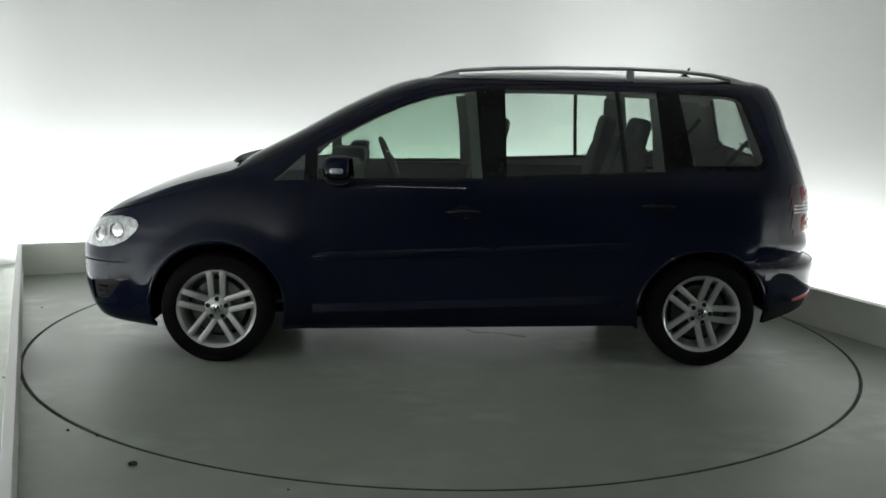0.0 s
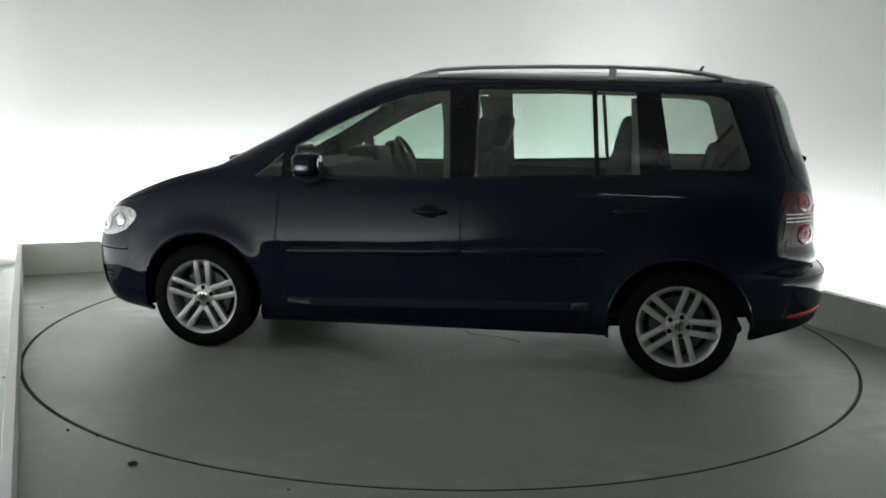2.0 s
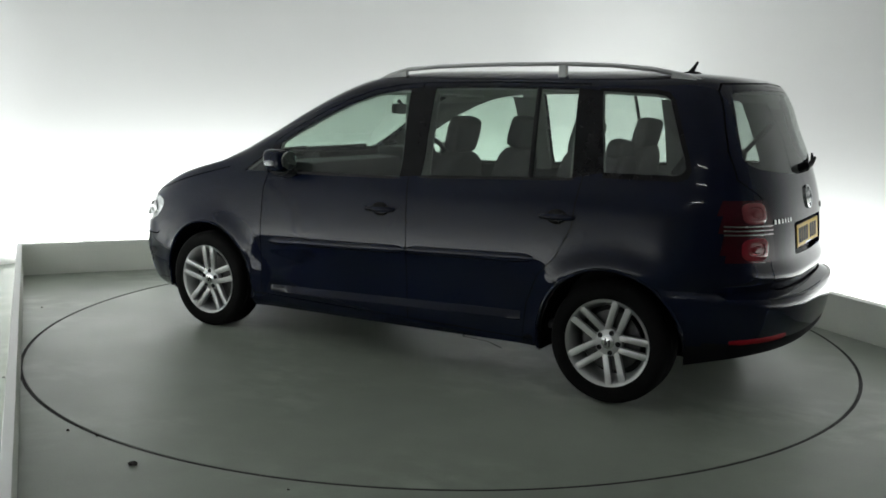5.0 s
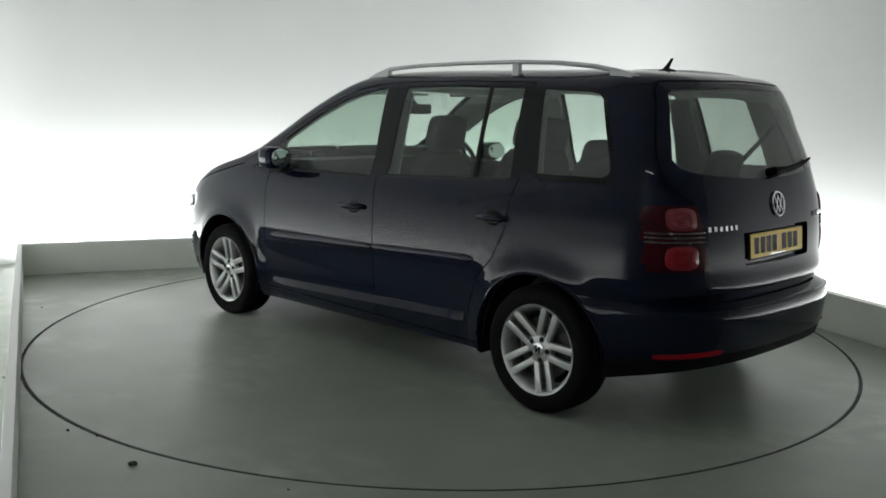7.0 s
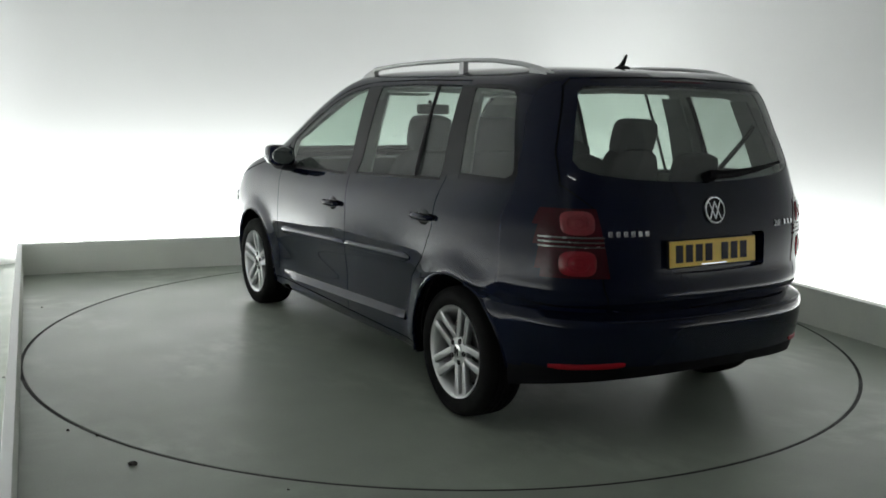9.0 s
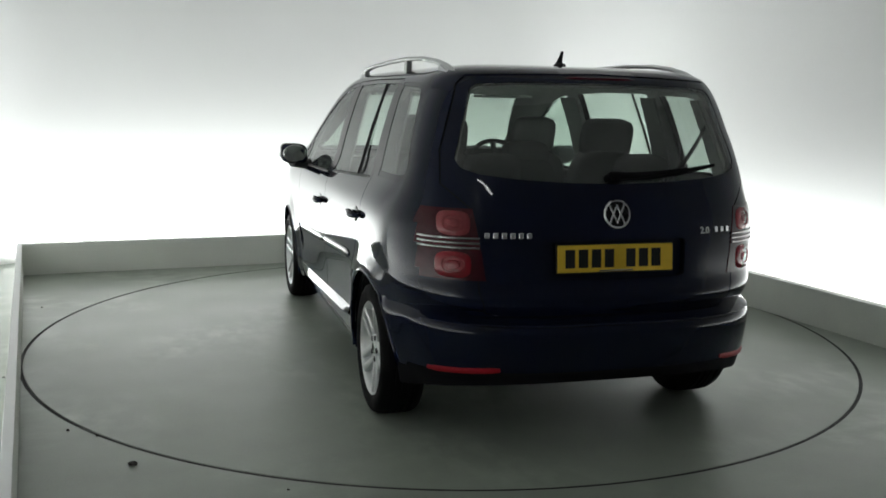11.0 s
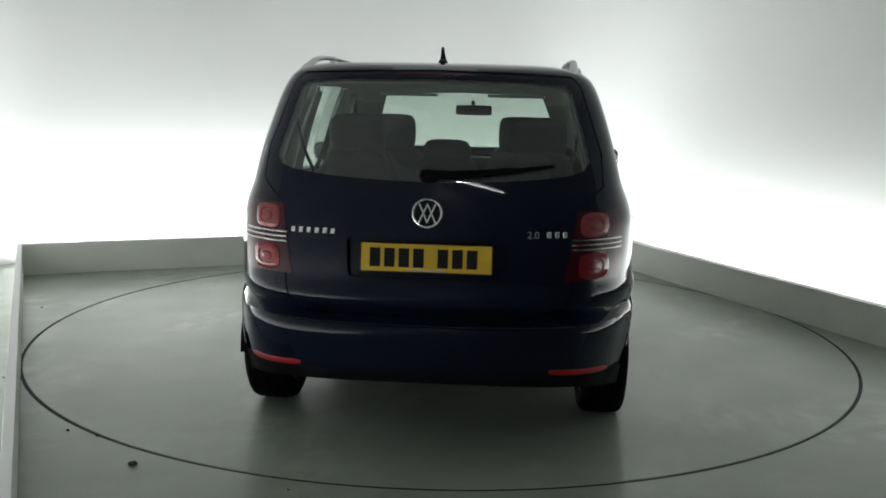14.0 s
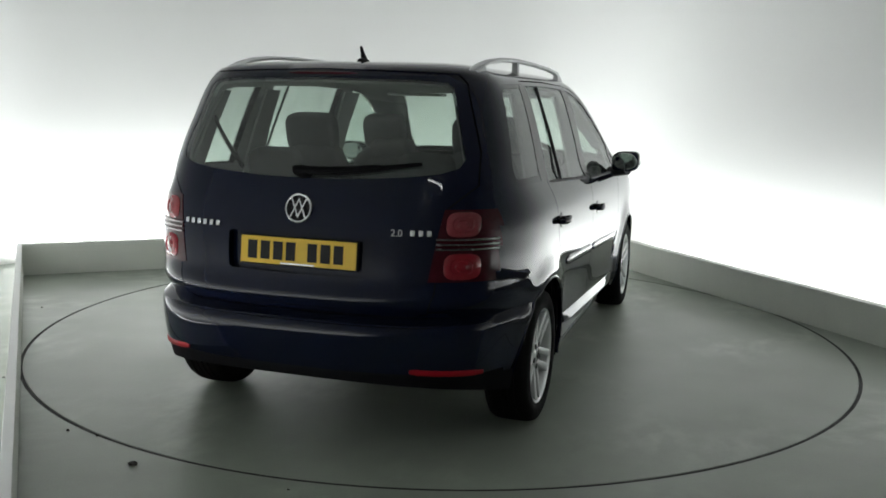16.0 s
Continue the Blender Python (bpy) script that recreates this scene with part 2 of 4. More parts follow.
def build_walls():
    """One seamless white wall round three sides with coved corners, then an unseen ceiling and dark side behind the
    camera, added to shape bounce and reflections.
    """
    path, cove = [], 0.9
    path.append((WALL_L, WALL_F))
    for k in range(13):
        a = math.pi - math.pi / 2 * k / 12
        path.append((WALL_L + cove + cove * math.cos(a), WALL_B - cove + cove * math.sin(a)))
    for k in range(13):
        a = math.pi / 2 - math.pi / 2 * k / 12
        path.append((WALL_R - cove + cove * math.cos(a), WALL_B - cove + cove * math.sin(a)))
    path.append((WALL_R, WALL_F))
    bm = bmesh.new()
    heights = (0.0, 1.3, 2.6, CEIL)
    centre = Vector((0, -1.0))
    grid = []
    for off in (0.0, 0.12):
        row = []
        for x, y in path:
            d = (Vector((x, y)) - centre).normalized() * off
            row.append([bm.verts.new((x + d.x, y + d.y, z)) for z in heights])
        grid.append(row)
    for row in grid:
        for a, b in zip(row, row[1:]):
            for k in range(len(heights) - 1):
                bm.faces.new((a[k], b[k], b[k + 1], a[k + 1]))
    for a, b, c, d in zip(grid[0], grid[0][1:], grid[1], grid[1][1:]):
        bm.faces.new((a[-1], b[-1], d[-1], c[-1]))
    wall = part("wall_north", bm, M_WALL)
    wall.matrix_world = ROOM_POSE
    tagged(wall, "seamless white studio wall washed with light from below", "wall", kind="structure")
    # out of view: its grey sets what the car paint reflects
    bm = box_bm(WALL_L - 0.1, WALL_R + 0.1, WALL_F - 0.12, WALL_F - 0.002, 0, CEIL)
    back = part("wall_south", bm, M_DARK, smooth=False)
    back.matrix_world = ROOM_POSE
    tagged(back, "unseen plain dark grey wall added behind the camera stand", "wall", kind="structure")
    # out of view: its grey sets the fill from above
    bm = box_bm(WALL_L - 0.2, WALL_R + 0.2, WALL_F - 0.2, WALL_B + 0.2, CEIL + 0.002, CEIL + 0.12)
    ceil = part("ceiling", bm, M_CEIL, smooth=False)
    ceil.matrix_world = ROOM_POSE
    tagged(ceil, "unseen plain mid grey ceiling added to bounce light", "ceiling", kind="structure")


def build_kerbs():
    for name, x0, x1, y0, y1 in (
        ("kerb_back", KERB_L - 0.05, KERB_R, KERB_B, KERB_B + KERB_T),
        ("kerb_right", KERB_R, KERB_R + KERB_T, -4.6, KERB_B + KERB_T),
    ):
        ob = part(name, box_bm(x0, x1, y0, y1, 0, KERB_H, 0.004, 2), M_KERB, smooth=False)
        ob.matrix_world = ROOM_POSE
        tagged(ob, "low off-white painted upstand hiding the trough lamps", "kerb", kind="structure")


def build_left_kerb():
    """Runs a little off square to the back kerb."""
    bm = box_bm(-0.035, 0, -7.2, KERB_T, 0, KERB_H - 0.006, 0.002, 1)
    ob = part("kerb_left", bm, M_KERB, smooth=False)
    part("cap", box_bm(-0.037, 0.002, -7.2, KERB_T, KERB_H - 0.0055, KERB_H, 0.0015, 1), M_WALL, ob, "white capping strip", smooth=False)
    ob.matrix_world = ROOM_POSE @ pose(KERB_L - 0.040, KERB_B, 0, 0, 0, 1.25)
    tagged(ob, "low off-white painted upstand hiding the trough lamps", "kerb", kind="structure")


def build_turntable():
    bm = lathe_bm([(TABLE_R - 0.010, -0.10), (TABLE_R - 0.010, -0.003), (TABLE_R - 0.013, 0.0)], 192, axis="z")
    cap(bm, 2, 192)
    ob = part("turntable", bm, M_FLOOR, smooth=False)
    tagged(ob, "round grey-green turntable disc flush with the floor", "turntable")
    part("seal", ring_sheet("seal", TABLE_R - 0.0095, TABLE_R + 0.0085, -0.002, M_GAP), M_GAP, ob, "dark rubber gap round the disc", smooth=False)
    line = [(0.150, 0.010), (0.205, -0.075), (0.30, -0.085), (0.39, -0.10), (0.52, -0.185)]
    turn_back = pose(0, 0, 0, 0, 0, -178.4)
    pts = [turn_back @ Vector((x, y, 0.0015)) for x, y in line]
    part("crack", sweep_bm(pts, [0.003, 0.007, 0.005, 0.004, 0.006], 6, flat=(1, 0.2)), M_GAP, ob, "dark crack in the floor paint")
    return ob


build_floor()
build_walls()
build_kerbs()
build_left_kerb()
turntable = build_turntable()

# ---- the car body: nested outlines from sill to roof ----
# height, front end, rear end, half width, front run-in, rear run-in, front bow, rear bow
LEVELS = [
    (0.17, 2.06, -2.036, 0.800, 1.30, 1.10, 0.06, 0.05),
    (0.22, 2.13, -2.086, 0.845, 1.40, 1.15, 0.06, 0.06),
    (0.33, 2.175, -2.131, 0.868, 1.45, 1.20, 0.06, 0.07),
    (0.45, 2.195, -2.155, 0.879, 1.45, 1.20, 0.06, 0.07),
    (0.54, 2.195, -2.161, 0.884, 1.45, 1.20, 0.06, 0.07),
    (0.575, 2.19, -2.148, 0.886, 1.45, 1.20, 0.06, 0.07),
    (0.60, 2.185, -2.084, 0.887, 1.45, 1.20, 0.06, 0.07),
    (0.635, 2.178, -2.098, 0.889, 1.45, 1.20, 0.06, 0.07),
    (0.66, 2.17, -2.105, 0.890, 1.45, 1.20, 0.06, 0.07),
    (0.72, 2.135, -2.084, 0.890, 1.40, 1.20, 0.06, 0.07),
    (0.78, 2.065, -2.079, 0.889, 1.40, 1.20, 0.05, 0.07),
    (0.84, 1.970, -2.074, 0.887, 1.30, 1.20, 0.05, 0.07),
    (0.90, 1.865, -2.066, 0.884, 1.20, 1.20, 0.04, 0.07),
    (0.96, 1.735, -2.056, 0.879, 1.05, 1.15, 0.04, 0.07),
    (1.02, 1.545, -2.044, 0.860, 0.90, 1.10, 0.04, 0.07),
    (1.07, 1.375, -2.031, 0.836, 0.75, 1.00, 0.04, 0.07),
    (1.10, 1.270, -2.021, 0.818, 0.70, 0.90, 0.045, 0.07),
    (1.16, 1.151, -2.001, 0.800, 0.70, 0.80, 0.030, 0.07),
    (1.25, 0.975, -1.966, 0.776, 0.70, 0.75, 0.030, 0.07),
    (1.35, 0.798, -1.926, 0.746, 0.70, 0.70, 0.030, 0.07),
    (1.44, 0.630, -1.900, 0.716, 0.70, 0.65, 0.030, 0.07),
    (1.50, 0.505, -1.870, 0.692, 0.70, 0.60, 0.030, 0.06),
    (1.54, 0.408, -1.845, 0.668, 0.70, 0.55, 0.030, 0.06),
    (1.57, 0.307, -1.815, 0.635, 0.65, 0.50, 0.030, 0.05),
    (1.59, 0.200, -1.765, 0.590, 0.60, 0.45, 0.050, 0.05),
    (1.605, 0.080, -1.660, 0.520, 0.50, 0.40, 0.04, 0.04),
    (1.617, -0.120, -1.450, 0.410, 0.40, 0.35, 0.03, 0.03),
    (1.624, -0.350, -1.200, 0.250, 0.30, 0.30, 0.02, 0.02),
    (1.626, -0.600, -0.950, 0.090, 0.10, 0.10, 0.0, 0.0),
]
LZ = np.array([r[0] for r in LEVELS])
WHEEL_X, WHEEL_Z, ARCH_R = 1.341, 0.302, 0.369
HUB_Y, HUB_Z = {1: 0.798, -1: 0.773}, {1: 0.298, -1: 0.306}


def table_column(k, z):
    """Cubic through the table's column k at height z."""
    i = int(np.clip(np.searchsorted(LZ, z) - 1, 0, len(LZ) - 2))
    col = [r[k] for r in LEVELS]
    h = LZ[i + 1] - LZ[i]
    s = (z - LZ[i]) / h

    def slope(j):
        if j <= 0 or j >= len(LZ) - 1:
            return 0.0
        a, b = (col[j] - col[j - 1]) / (LZ[j] - LZ[j - 1]), (col[j + 1] - col[j]) / (LZ[j + 1] - LZ[j])
        return 0.0 if a * b <= 0 else 2 * a * b / (a + b)

    m0, m1 = slope(i) * h, slope(i + 1) * h
    if i == 0:
        m0 = col[1] - col[0]
    if i == len(LZ) - 2:
        m1 = col[-1] - col[-2]
    return (2 * s**3 - 3 * s**2 + 1) * col[i] + (s**3 - 2 * s**2 + s) * m0 + (3 * s**2 - 2 * s**3) * col[i + 1] + (s**3 - s**2) * m1


def smooth_column(k, z):
    """The column faired over a short height, but for the bumper's ledge and the roof."""
    reach = 0.045 * min(max((z - 0.63) / 0.07, 0), 1) * min(max((1.57 - z) / 0.08, 0), 1)
    weights = ((-1, 1), (-0.6, 2.5), (-0.3, 3.5), (0, 4), (0.3, 3.5), (0.6, 2.5), (1, 1))
    return sum(w * table_column(k, z + reach * d) for d, w in weights) / 18.0


def outline(z, count):
    xf, xr, w, lf, lr, bf, br = (smooth_column(k, z) for k in range(1, 8))
    nf = float(np.interp(z, (0.7, 0.85, 1.0, 1.15, 1.35, 1.55), (6.2, 8.0, 9.6, 8.0, 8.5, 7.5)))
    nr = float(np.interp(z, (0.6, 0.7, 1.0, 1.3, 1.55), (4.0, 4.6, 5.0, 5.2, 4.6)))
    pts = []
    for k in range(161):
        a = math.pi / 2 * k / 160
        ca, sa = math.cos(a) ** (2 / nf), math.sin(a) ** (2 / nf)
        pts.append((xf - lf + lf * ca - bf * sa * sa * ca, w * sa))
    tail = []
    for k in range(161):
        a = math.pi / 2 * k / 160
        ca, sa = math.cos(a) ** (2 / nr), math.sin(a) ** (2 / nr)
        tail.append((xr + lr - lr * ca + br * sa * sa * ca, w * sa))
    pts = np.array(pts + tail[::-1])
    d = np.concatenate([[0], np.cumsum(np.hypot(*np.diff(pts, axis=0).T))])
    t = np.linspace(0, d[-1], count)
    return np.interp(t, d, pts[:, 0]), np.interp(t, d, pts[:, 1])


FRONT_Z = np.linspace(0.72, 1.10, 120)
FRONT_X = np.array([smooth_column(1, z) for z in FRONT_Z])


def crowned_hood(x, y, z):
    """Gives the hood an even crown from side to side, with a soft crease above the wings."""
    if not 1.20 < x < 1.97 or y > 0.85:
        return z
    top = float(np.interp(x, FRONT_X[::-1], FRONT_Z[::-1])) - 0.058 * (y / 0.8) ** 2
    k = min(max((0.85 - y) / 0.07, 0), 1) * min((x - 1.20) / 0.08, 1) * min((1.97 - x) / 0.25, 1)
    k = k * k * (3 - 2 * k)
    return z + k * (top - z) if z > top - 0.10 else z


def half_shell():
    """The left half of the closed body shape, as a fine grid."""
    zs = []
    for a, b in zip(LZ, LZ[1:]):
        n = max(1, round((b - a) / 0.018))
        zs += [a + (b - a) * k / n for k in range(n)]
    zs.append(LZ[-1])
    count = 190
    bm = bmesh.new()
    rows = []
    for z in zs:
        xs, ys = outline(z, count)
        row = []
        for x, y in zip(xs, ys):
            yy = y
            for wx in (WHEEL_X, -WHEEL_X):
                r = math.hypot(x - wx, z - WHEEL_Z)
                if y > 0.6:
                    yy += (0.020 if wx > 0 else 0.016) * math.exp(-(((r - ARCH_R) / 0.07) ** 2))
            if y > 0.7:
                # tucked waist line and a soft shoulder
                yy -= 0.010 * math.exp(-(((z - 0.47) / 0.10) ** 2)) * (1 if abs(x) < 0.95 else max(0, 1 - (abs(x) - 0.95) / 0.15))
            row.append(bm.verts.new((x, max(yy, 0.0), crowned_hood(x, y, z))))
        rows.append(row)
    for a, b in zip(rows, rows[1:]):
        for k in range(count - 1):
            bm.faces.new((a[k], a[k + 1], b[k + 1], b[k]))
    bm.faces.new(rows[-1][::-1])
    return bm


def cut(bm, pts, plane="side", closed=True, where=None):
    """Cuts the faces along the lines of a polygon seen from the side (x, z) or from the end (y, z)."""
    n = len(pts)
    for i in range(n if closed else n - 1):
        (a0, a1), (b0, b1) = pts[i], pts[(i + 1) % n]
        lo0, hi0, lo1, hi1 = min(a0, b0) - 0.004, max(a0, b0) + 0.004, min(a1, b1) - 0.004, max(a1, b1) + 0.004
        ax = 0 if plane == "side" else 1
        fs = []
        for f in bm.faces:
            if where and not where(f.calc_center_median()):
                continue
            c0, c1 = [v.co[ax] for v in f.verts], [v.co.z for v in f.verts]
            if max(c0) >= lo0 and min(c0) <= hi0 and max(c1) >= lo1 and min(c1) <= hi1:
                fs.append(f)
        geom = list({v for f in fs for v in f.verts} | {e for f in fs for e in f.edges}) + fs
        d0, d1 = b0 - a0, b1 - a1
        co, no = ((a0, 0, a1), (-d1, 0, d0)) if ax == 0 else ((0, a0, a1), (0, -d1, d0))
        bmesh.ops.bisect_plane(bm, geom=geom, dist=1e-5, plane_co=co, plane_no=Vector(no).normalized())


def inside(p0, p1, poly):
    hit = False
    for (a0, a1), (b0, b1) in zip(poly, poly[1:] + poly[:1]):
        if (a1 > p1) != (b1 > p1) and p0 < (b0 - a0) * (p1 - a1) / (b1 - a1) + a0:
            hit = not hit
    return hit


def band(line, width):
    """The polygon of a line with a width."""
    left, right = [], []
    for i, (x, z) in enumerate(line):
        p, q = line[max(i - 1, 0)], line[min(i + 1, len(line) - 1)]
        d = Vector((q[0] - p[0], q[1] - p[1])).normalized() * width / 2
        left.append((x - d.y, z + d.x))
        right.append((x + d.y, z - d.x))
    return left + right[::-1]


def arch(cx, r, a0=0, a1=360, n=40):
    return [(cx + r * math.cos(radians(a0 + (a1 - a0) * k / n)), WHEEL_Z + r * math.sin(radians(a0 + (a1 - a0) * k / n))) for k in range(n + (0 if a1 - a0 == 360 else 1))]


TRI_WINDOW = [(1.035, 1.005), (0.865, 1.012), (0.865, 1.155)]
FRONT_WINDOW = [(0.795, 1.018), (0.80, 1.185), (0.70, 1.245), (0.565, 1.316), (0.471, 1.364), (0.32, 1.430), (0.168, 1.480), (0.02, 1.508), (-0.075, 1.515), (-0.115, 1.038)]
REAR_WINDOW = [(-0.218, 1.050), (-0.205, 1.524), (-0.60, 1.532), (-1.075, 1.526), (-1.118, 1.092)]
QUARTER_WINDOW = [(-1.245, 1.126), (-1.172, 1.516), (-1.45, 1.506), (-1.505, 1.496), (-1.535, 1.472), (-1.635, 1.22), (-1.652, 1.165), (-1.642, 1.143), (-1.612, 1.130)]
QUARTER_BORDER = [(-1.262, 1.100), (-1.172, 1.530), (-1.46, 1.524), (-1.522, 1.511), (-1.556, 1.478), (-1.660, 1.22), (-1.680, 1.155), (-1.668, 1.120), (-1.625, 1.102)]
PILLAR_B = [(-0.06, 1.514), (-0.10, 1.038), (-0.232, 1.050), (-0.22, 1.524)]
PILLAR_C = [(-1.06, 1.526), (-1.104, 1.090), (-1.26, 1.126), (-1.187, 1.516)]
SASH = [(0.86, 1.013), (0.86, 1.16), (0.80, 1.187), (0.795, 1.018)]
FRONT_DOOR = [(0.835, 1.005), (0.868, 0.90), (0.892, 0.60), (0.90, 0.262), (-0.175, 0.262), (-0.170, 0.95), (-0.162, 1.037), (-0.135, 1.545), (0.02, 1.530), (0.17, 1.504), (0.33, 1.452), (0.48, 1.386), (0.58, 1.336), (0.72, 1.266), (0.84, 1.19)]
REAR_DOOR = [(-0.175, 0.262), (-0.170, 0.95), (-0.162, 1.037), (-0.135, 1.545), (-0.60, 1.553), (-1.115, 1.547), (-1.160, 1.09), (-1.140, 0.86), (-1.06, 0.70), (-0.965, 0.60), (-0.905, 0.45), (-0.885, 0.262)]
HEADLAMP = [(2.13, 0.620), (1.985, 0.617), (1.90, 0.632), (1.83, 0.665), (1.775, 0.715), (1.757, 0.750), (1.768, 0.775), (1.80, 0.790), (1.86, 0.796), (1.95, 0.785), (2.05, 0.755), (2.13, 0.715)]
FOG_GRILLE = [(2.06, 0.31), (2.06, 0.425), (1.90, 0.445), (1.87, 0.435), (1.94, 0.345)]
HOOD_EDGE = [(2.02, 0.775), (1.90, 0.822), (1.75, 0.862), (1.55, 0.925), (1.35, 0.975), (1.16, 1.022)]
SEAMS_SIDE = {"front_door": FRONT_DOOR, "rear_door": REAR_DOOR}
REAR_GLASS = [(-0.01, 1.128), (0.20, 1.132), (0.42, 1.146), (0.56, 1.163), (0.625, 1.185), (0.645, 1.22), (0.56, 1.50), (0.53, 1.522), (0.40, 1.530), (-0.01, 1.536)]
GATE = [(-0.01, 0.600), (0.48, 0.600), (0.545, 0.612), (0.575, 0.70), (0.585, 0.90), (0.605, 1.03), (0.700, 1.12), (0.690, 1.25), (0.600, 1.52), (0.56, 1.556), (-0.01, 1.572)]
RECESS = [(-0.01, 0.745), (0.30, 0.750), (0.315, 0.76), (0.32, 0.895), (0.305, 0.905), (-0.01, 0.908)]
LAMP_IN = [(0.548, 0.745), (0.595, 1.028)]
SCREEN = [(-0.01, 1.105), (0.45, 1.095), (0.66, 1.10), (0.69, 1.115), (0.665, 1.20), (0.52, 1.50), (0.49, 1.522), (-0.01, 1.536)]


def at_side(c):
    return c.y > 0.45


def at_tail(c):
    return c.x < -1.70


def at_nose(c):
    return c.x > 0.25


def sort_shell(bm):
    """Cuts the half shell along all its openings and joints, and names each face's piece."""
    for poly in (TRI_WINDOW, FRONT_WINDOW, REAR_WINDOW, QUARTER_WINDOW, QUARTER_BORDER, PILLAR_B, PILLAR_C, SASH, HEADLAMP, FOG_GRILLE):
        cut(bm, poly, where=at_side)
    for cx in (WHEEL_X, -WHEEL_X):
        cut(bm, arch(cx, ARCH_R), where=at_side)
    seams = [band(p + p[:1], 0.006) for p in SEAMS_SIDE.values()]
    for poly in seams:
        cut(bm, poly, where=at_side)
    thin = [band(HOOD_EDGE, 0.007), band([(2.2, 0.538), (1.87, 0.541), (1.835, 0.545), (1.815, 0.562)], 0.007), band([(0.95, 0.262), (-0.95, 0.262)], 0.006)]
    for poly in thin:
        cut(bm, poly, where=lambda c: c.y > 0.3)
    cut(bm, REAR_GLASS, "end", where=at_tail)
    gate_band = band(GATE, 0.006)
    cut(bm, gate_band, "end", where=at_tail)
    cut(bm, RECESS, "end", where=at_tail)
    lamp_lines = [[(0.548, 0.745), (1.0, 0.745)], [(0.595, 1.028), (1.0, 1.028)], [(0.548, 0.745), (0.595, 1.028)]]
    for poly in lamp_lines:
        cut(bm, poly, "end", closed=False, where=at_tail)
    cut(bm, [(-1.835, 0.74), (-1.80, 1.03)], closed=False, where=at_side)
    cut(bm, [(-0.01, 0.597), (1.0, 0.597)], "end", closed=False, where=at_tail)
    cut(bm, SCREEN, "end", where=at_nose)
    cut(bm, [(-1.65, 0.235), (-2.25, 0.361)], closed=False)
    cut(bm, [(1.6, 0.17), (2.3, 0.225)], closed=False)
    cut(bm, [(1.0, 0.171), (-1.1, 0.235)], closed=False)
    names = {}
    for f in bm.faces:
        c = f.calc_center_median()
        x, y, z = c
        key = "body"
        if y > 0.45:
            if math.hypot(x - WHEEL_X, z - WHEEL_Z) < ARCH_R or math.hypot(x + WHEEL_X, z - WHEEL_Z) < ARCH_R:
                names[f] = "none"
                continue
        if x < -1.6 and z < 0.235 + (-1.65 - x) * 0.21:
            names[f] = "none"
            continue
        if abs(x) < 1.1 and z < 0.171 + (1.0 - x) * 0.0305:
            names[f] = "none"
            continue
        if x > 1.6 and z < 0.17 + (x - 1.6) * 0.0786:
            names[f] = "none"
            continue
        if y > 0.45:
            if inside(x, z, TRI_WINDOW):
                key = "corner_window"
            elif inside(x, z, PILLAR_B):
                key = "b_pillar_trim"
            elif inside(x, z, PILLAR_C):
                key = "c_pillar_trim"
            elif inside(x, z, SASH):
                key = "mirror_sash"
            elif inside(x, z, FRONT_WINDOW):
                key = "front_window"
            elif inside(x, z, REAR_WINDOW):
                key = "rear_window"
            elif inside(x, z, QUARTER_WINDOW):
                key = "quarter_window"
            elif inside(x, z, QUARTER_BORDER):
                key = "quarter_border"
            elif inside(x, z, HEADLAMP):
                key = "headlamp"
            elif inside(x, z, FOG_GRILLE) and x > 1.8:
                key = "fog_grille"
        if key == "body" and x < -1.70:
            lamp = LAMP_IN[0][0] + (z - 0.745) / 0.283 * (LAMP_IN[1][0] - LAMP_IN[0][0])
            if 0.745 < z < 1.028 and y > lamp and x < -1.850 + (z - 0.74) * 0.12:
                key = "tail_lamp"
            elif inside(y, z, REAR_GLASS):
                key = "rear_glass"
            elif inside(y, z, gate_band):
                key = "seam"
            elif inside(y, z, RECESS):
                key = "recess"
            elif z < 0.597 or (x < -1.75 and y > 0.55 and z < 0.625 and x < -1.72):
                key = "rear_bumper" if z > 0.386 - 0.10 * max(0, y - 0.5) else "rear_valance"
            elif inside(y, z, GATE):
                key = "tailgate"
        if key == "body" and x > 0.25 and inside(y, z, SCREEN):
            key = "windscreen"
        if key == "body" and y > 0.45 and any(inside(x, z, s) for s in seams):
            key = "seam"
        if key == "body" and y > 0.3 and any(inside(x, z, s) for s in thin):
            key = "seam"
        if key == "body" and y > 0.45:
            if inside(x, z, FRONT_DOOR):
                key = "front_door"
            elif inside(x, z, REAR_DOOR):
                key = "rear_door"
        if key == "body" and x > 1.69 and z < 0.552:
            key = "front_bumper"
        if key == "body" and 1.1 < x and 0.7 < z < 1.11:
            edge = float(np.interp(x, [p[0] for p in HOOD_EDGE[::-1]], [p[1] for p in HOOD_EDGE[::-1]]))
            if z > edge or y < 0.3 and z > 0.77:
                key = "hood"
        names[f] = key
    return names


def piece(bm, names, keys):
    """A copy of the faces that carry one of the names."""
    out = bmesh.new()
    made = {}
    for f in bm.faces:
        if names[f] in keys:
            vs = []
            for v in f.verts:
                if v not in made:
                    made[v] = out.verts.new(v.co)
                vs.append(made[v])
            try:
                out.faces.new(vs)
            except ValueError:
                pass
    return out


def both(bm):
    """The half and its mirror image, welded in the middle."""
    other = bm.copy()
    mirror_bm(other)
    me = bpy.data.meshes.new("half")
    other.to_mesh(me)
    other.free()
    bm.from_mesh(me)
    bpy.data.meshes.remove(me)
    bmesh.ops.remove_doubles(bm, verts=[v for v in bm.verts if abs(v.co.y) < 0.002], dist=0.0005)
    return bm


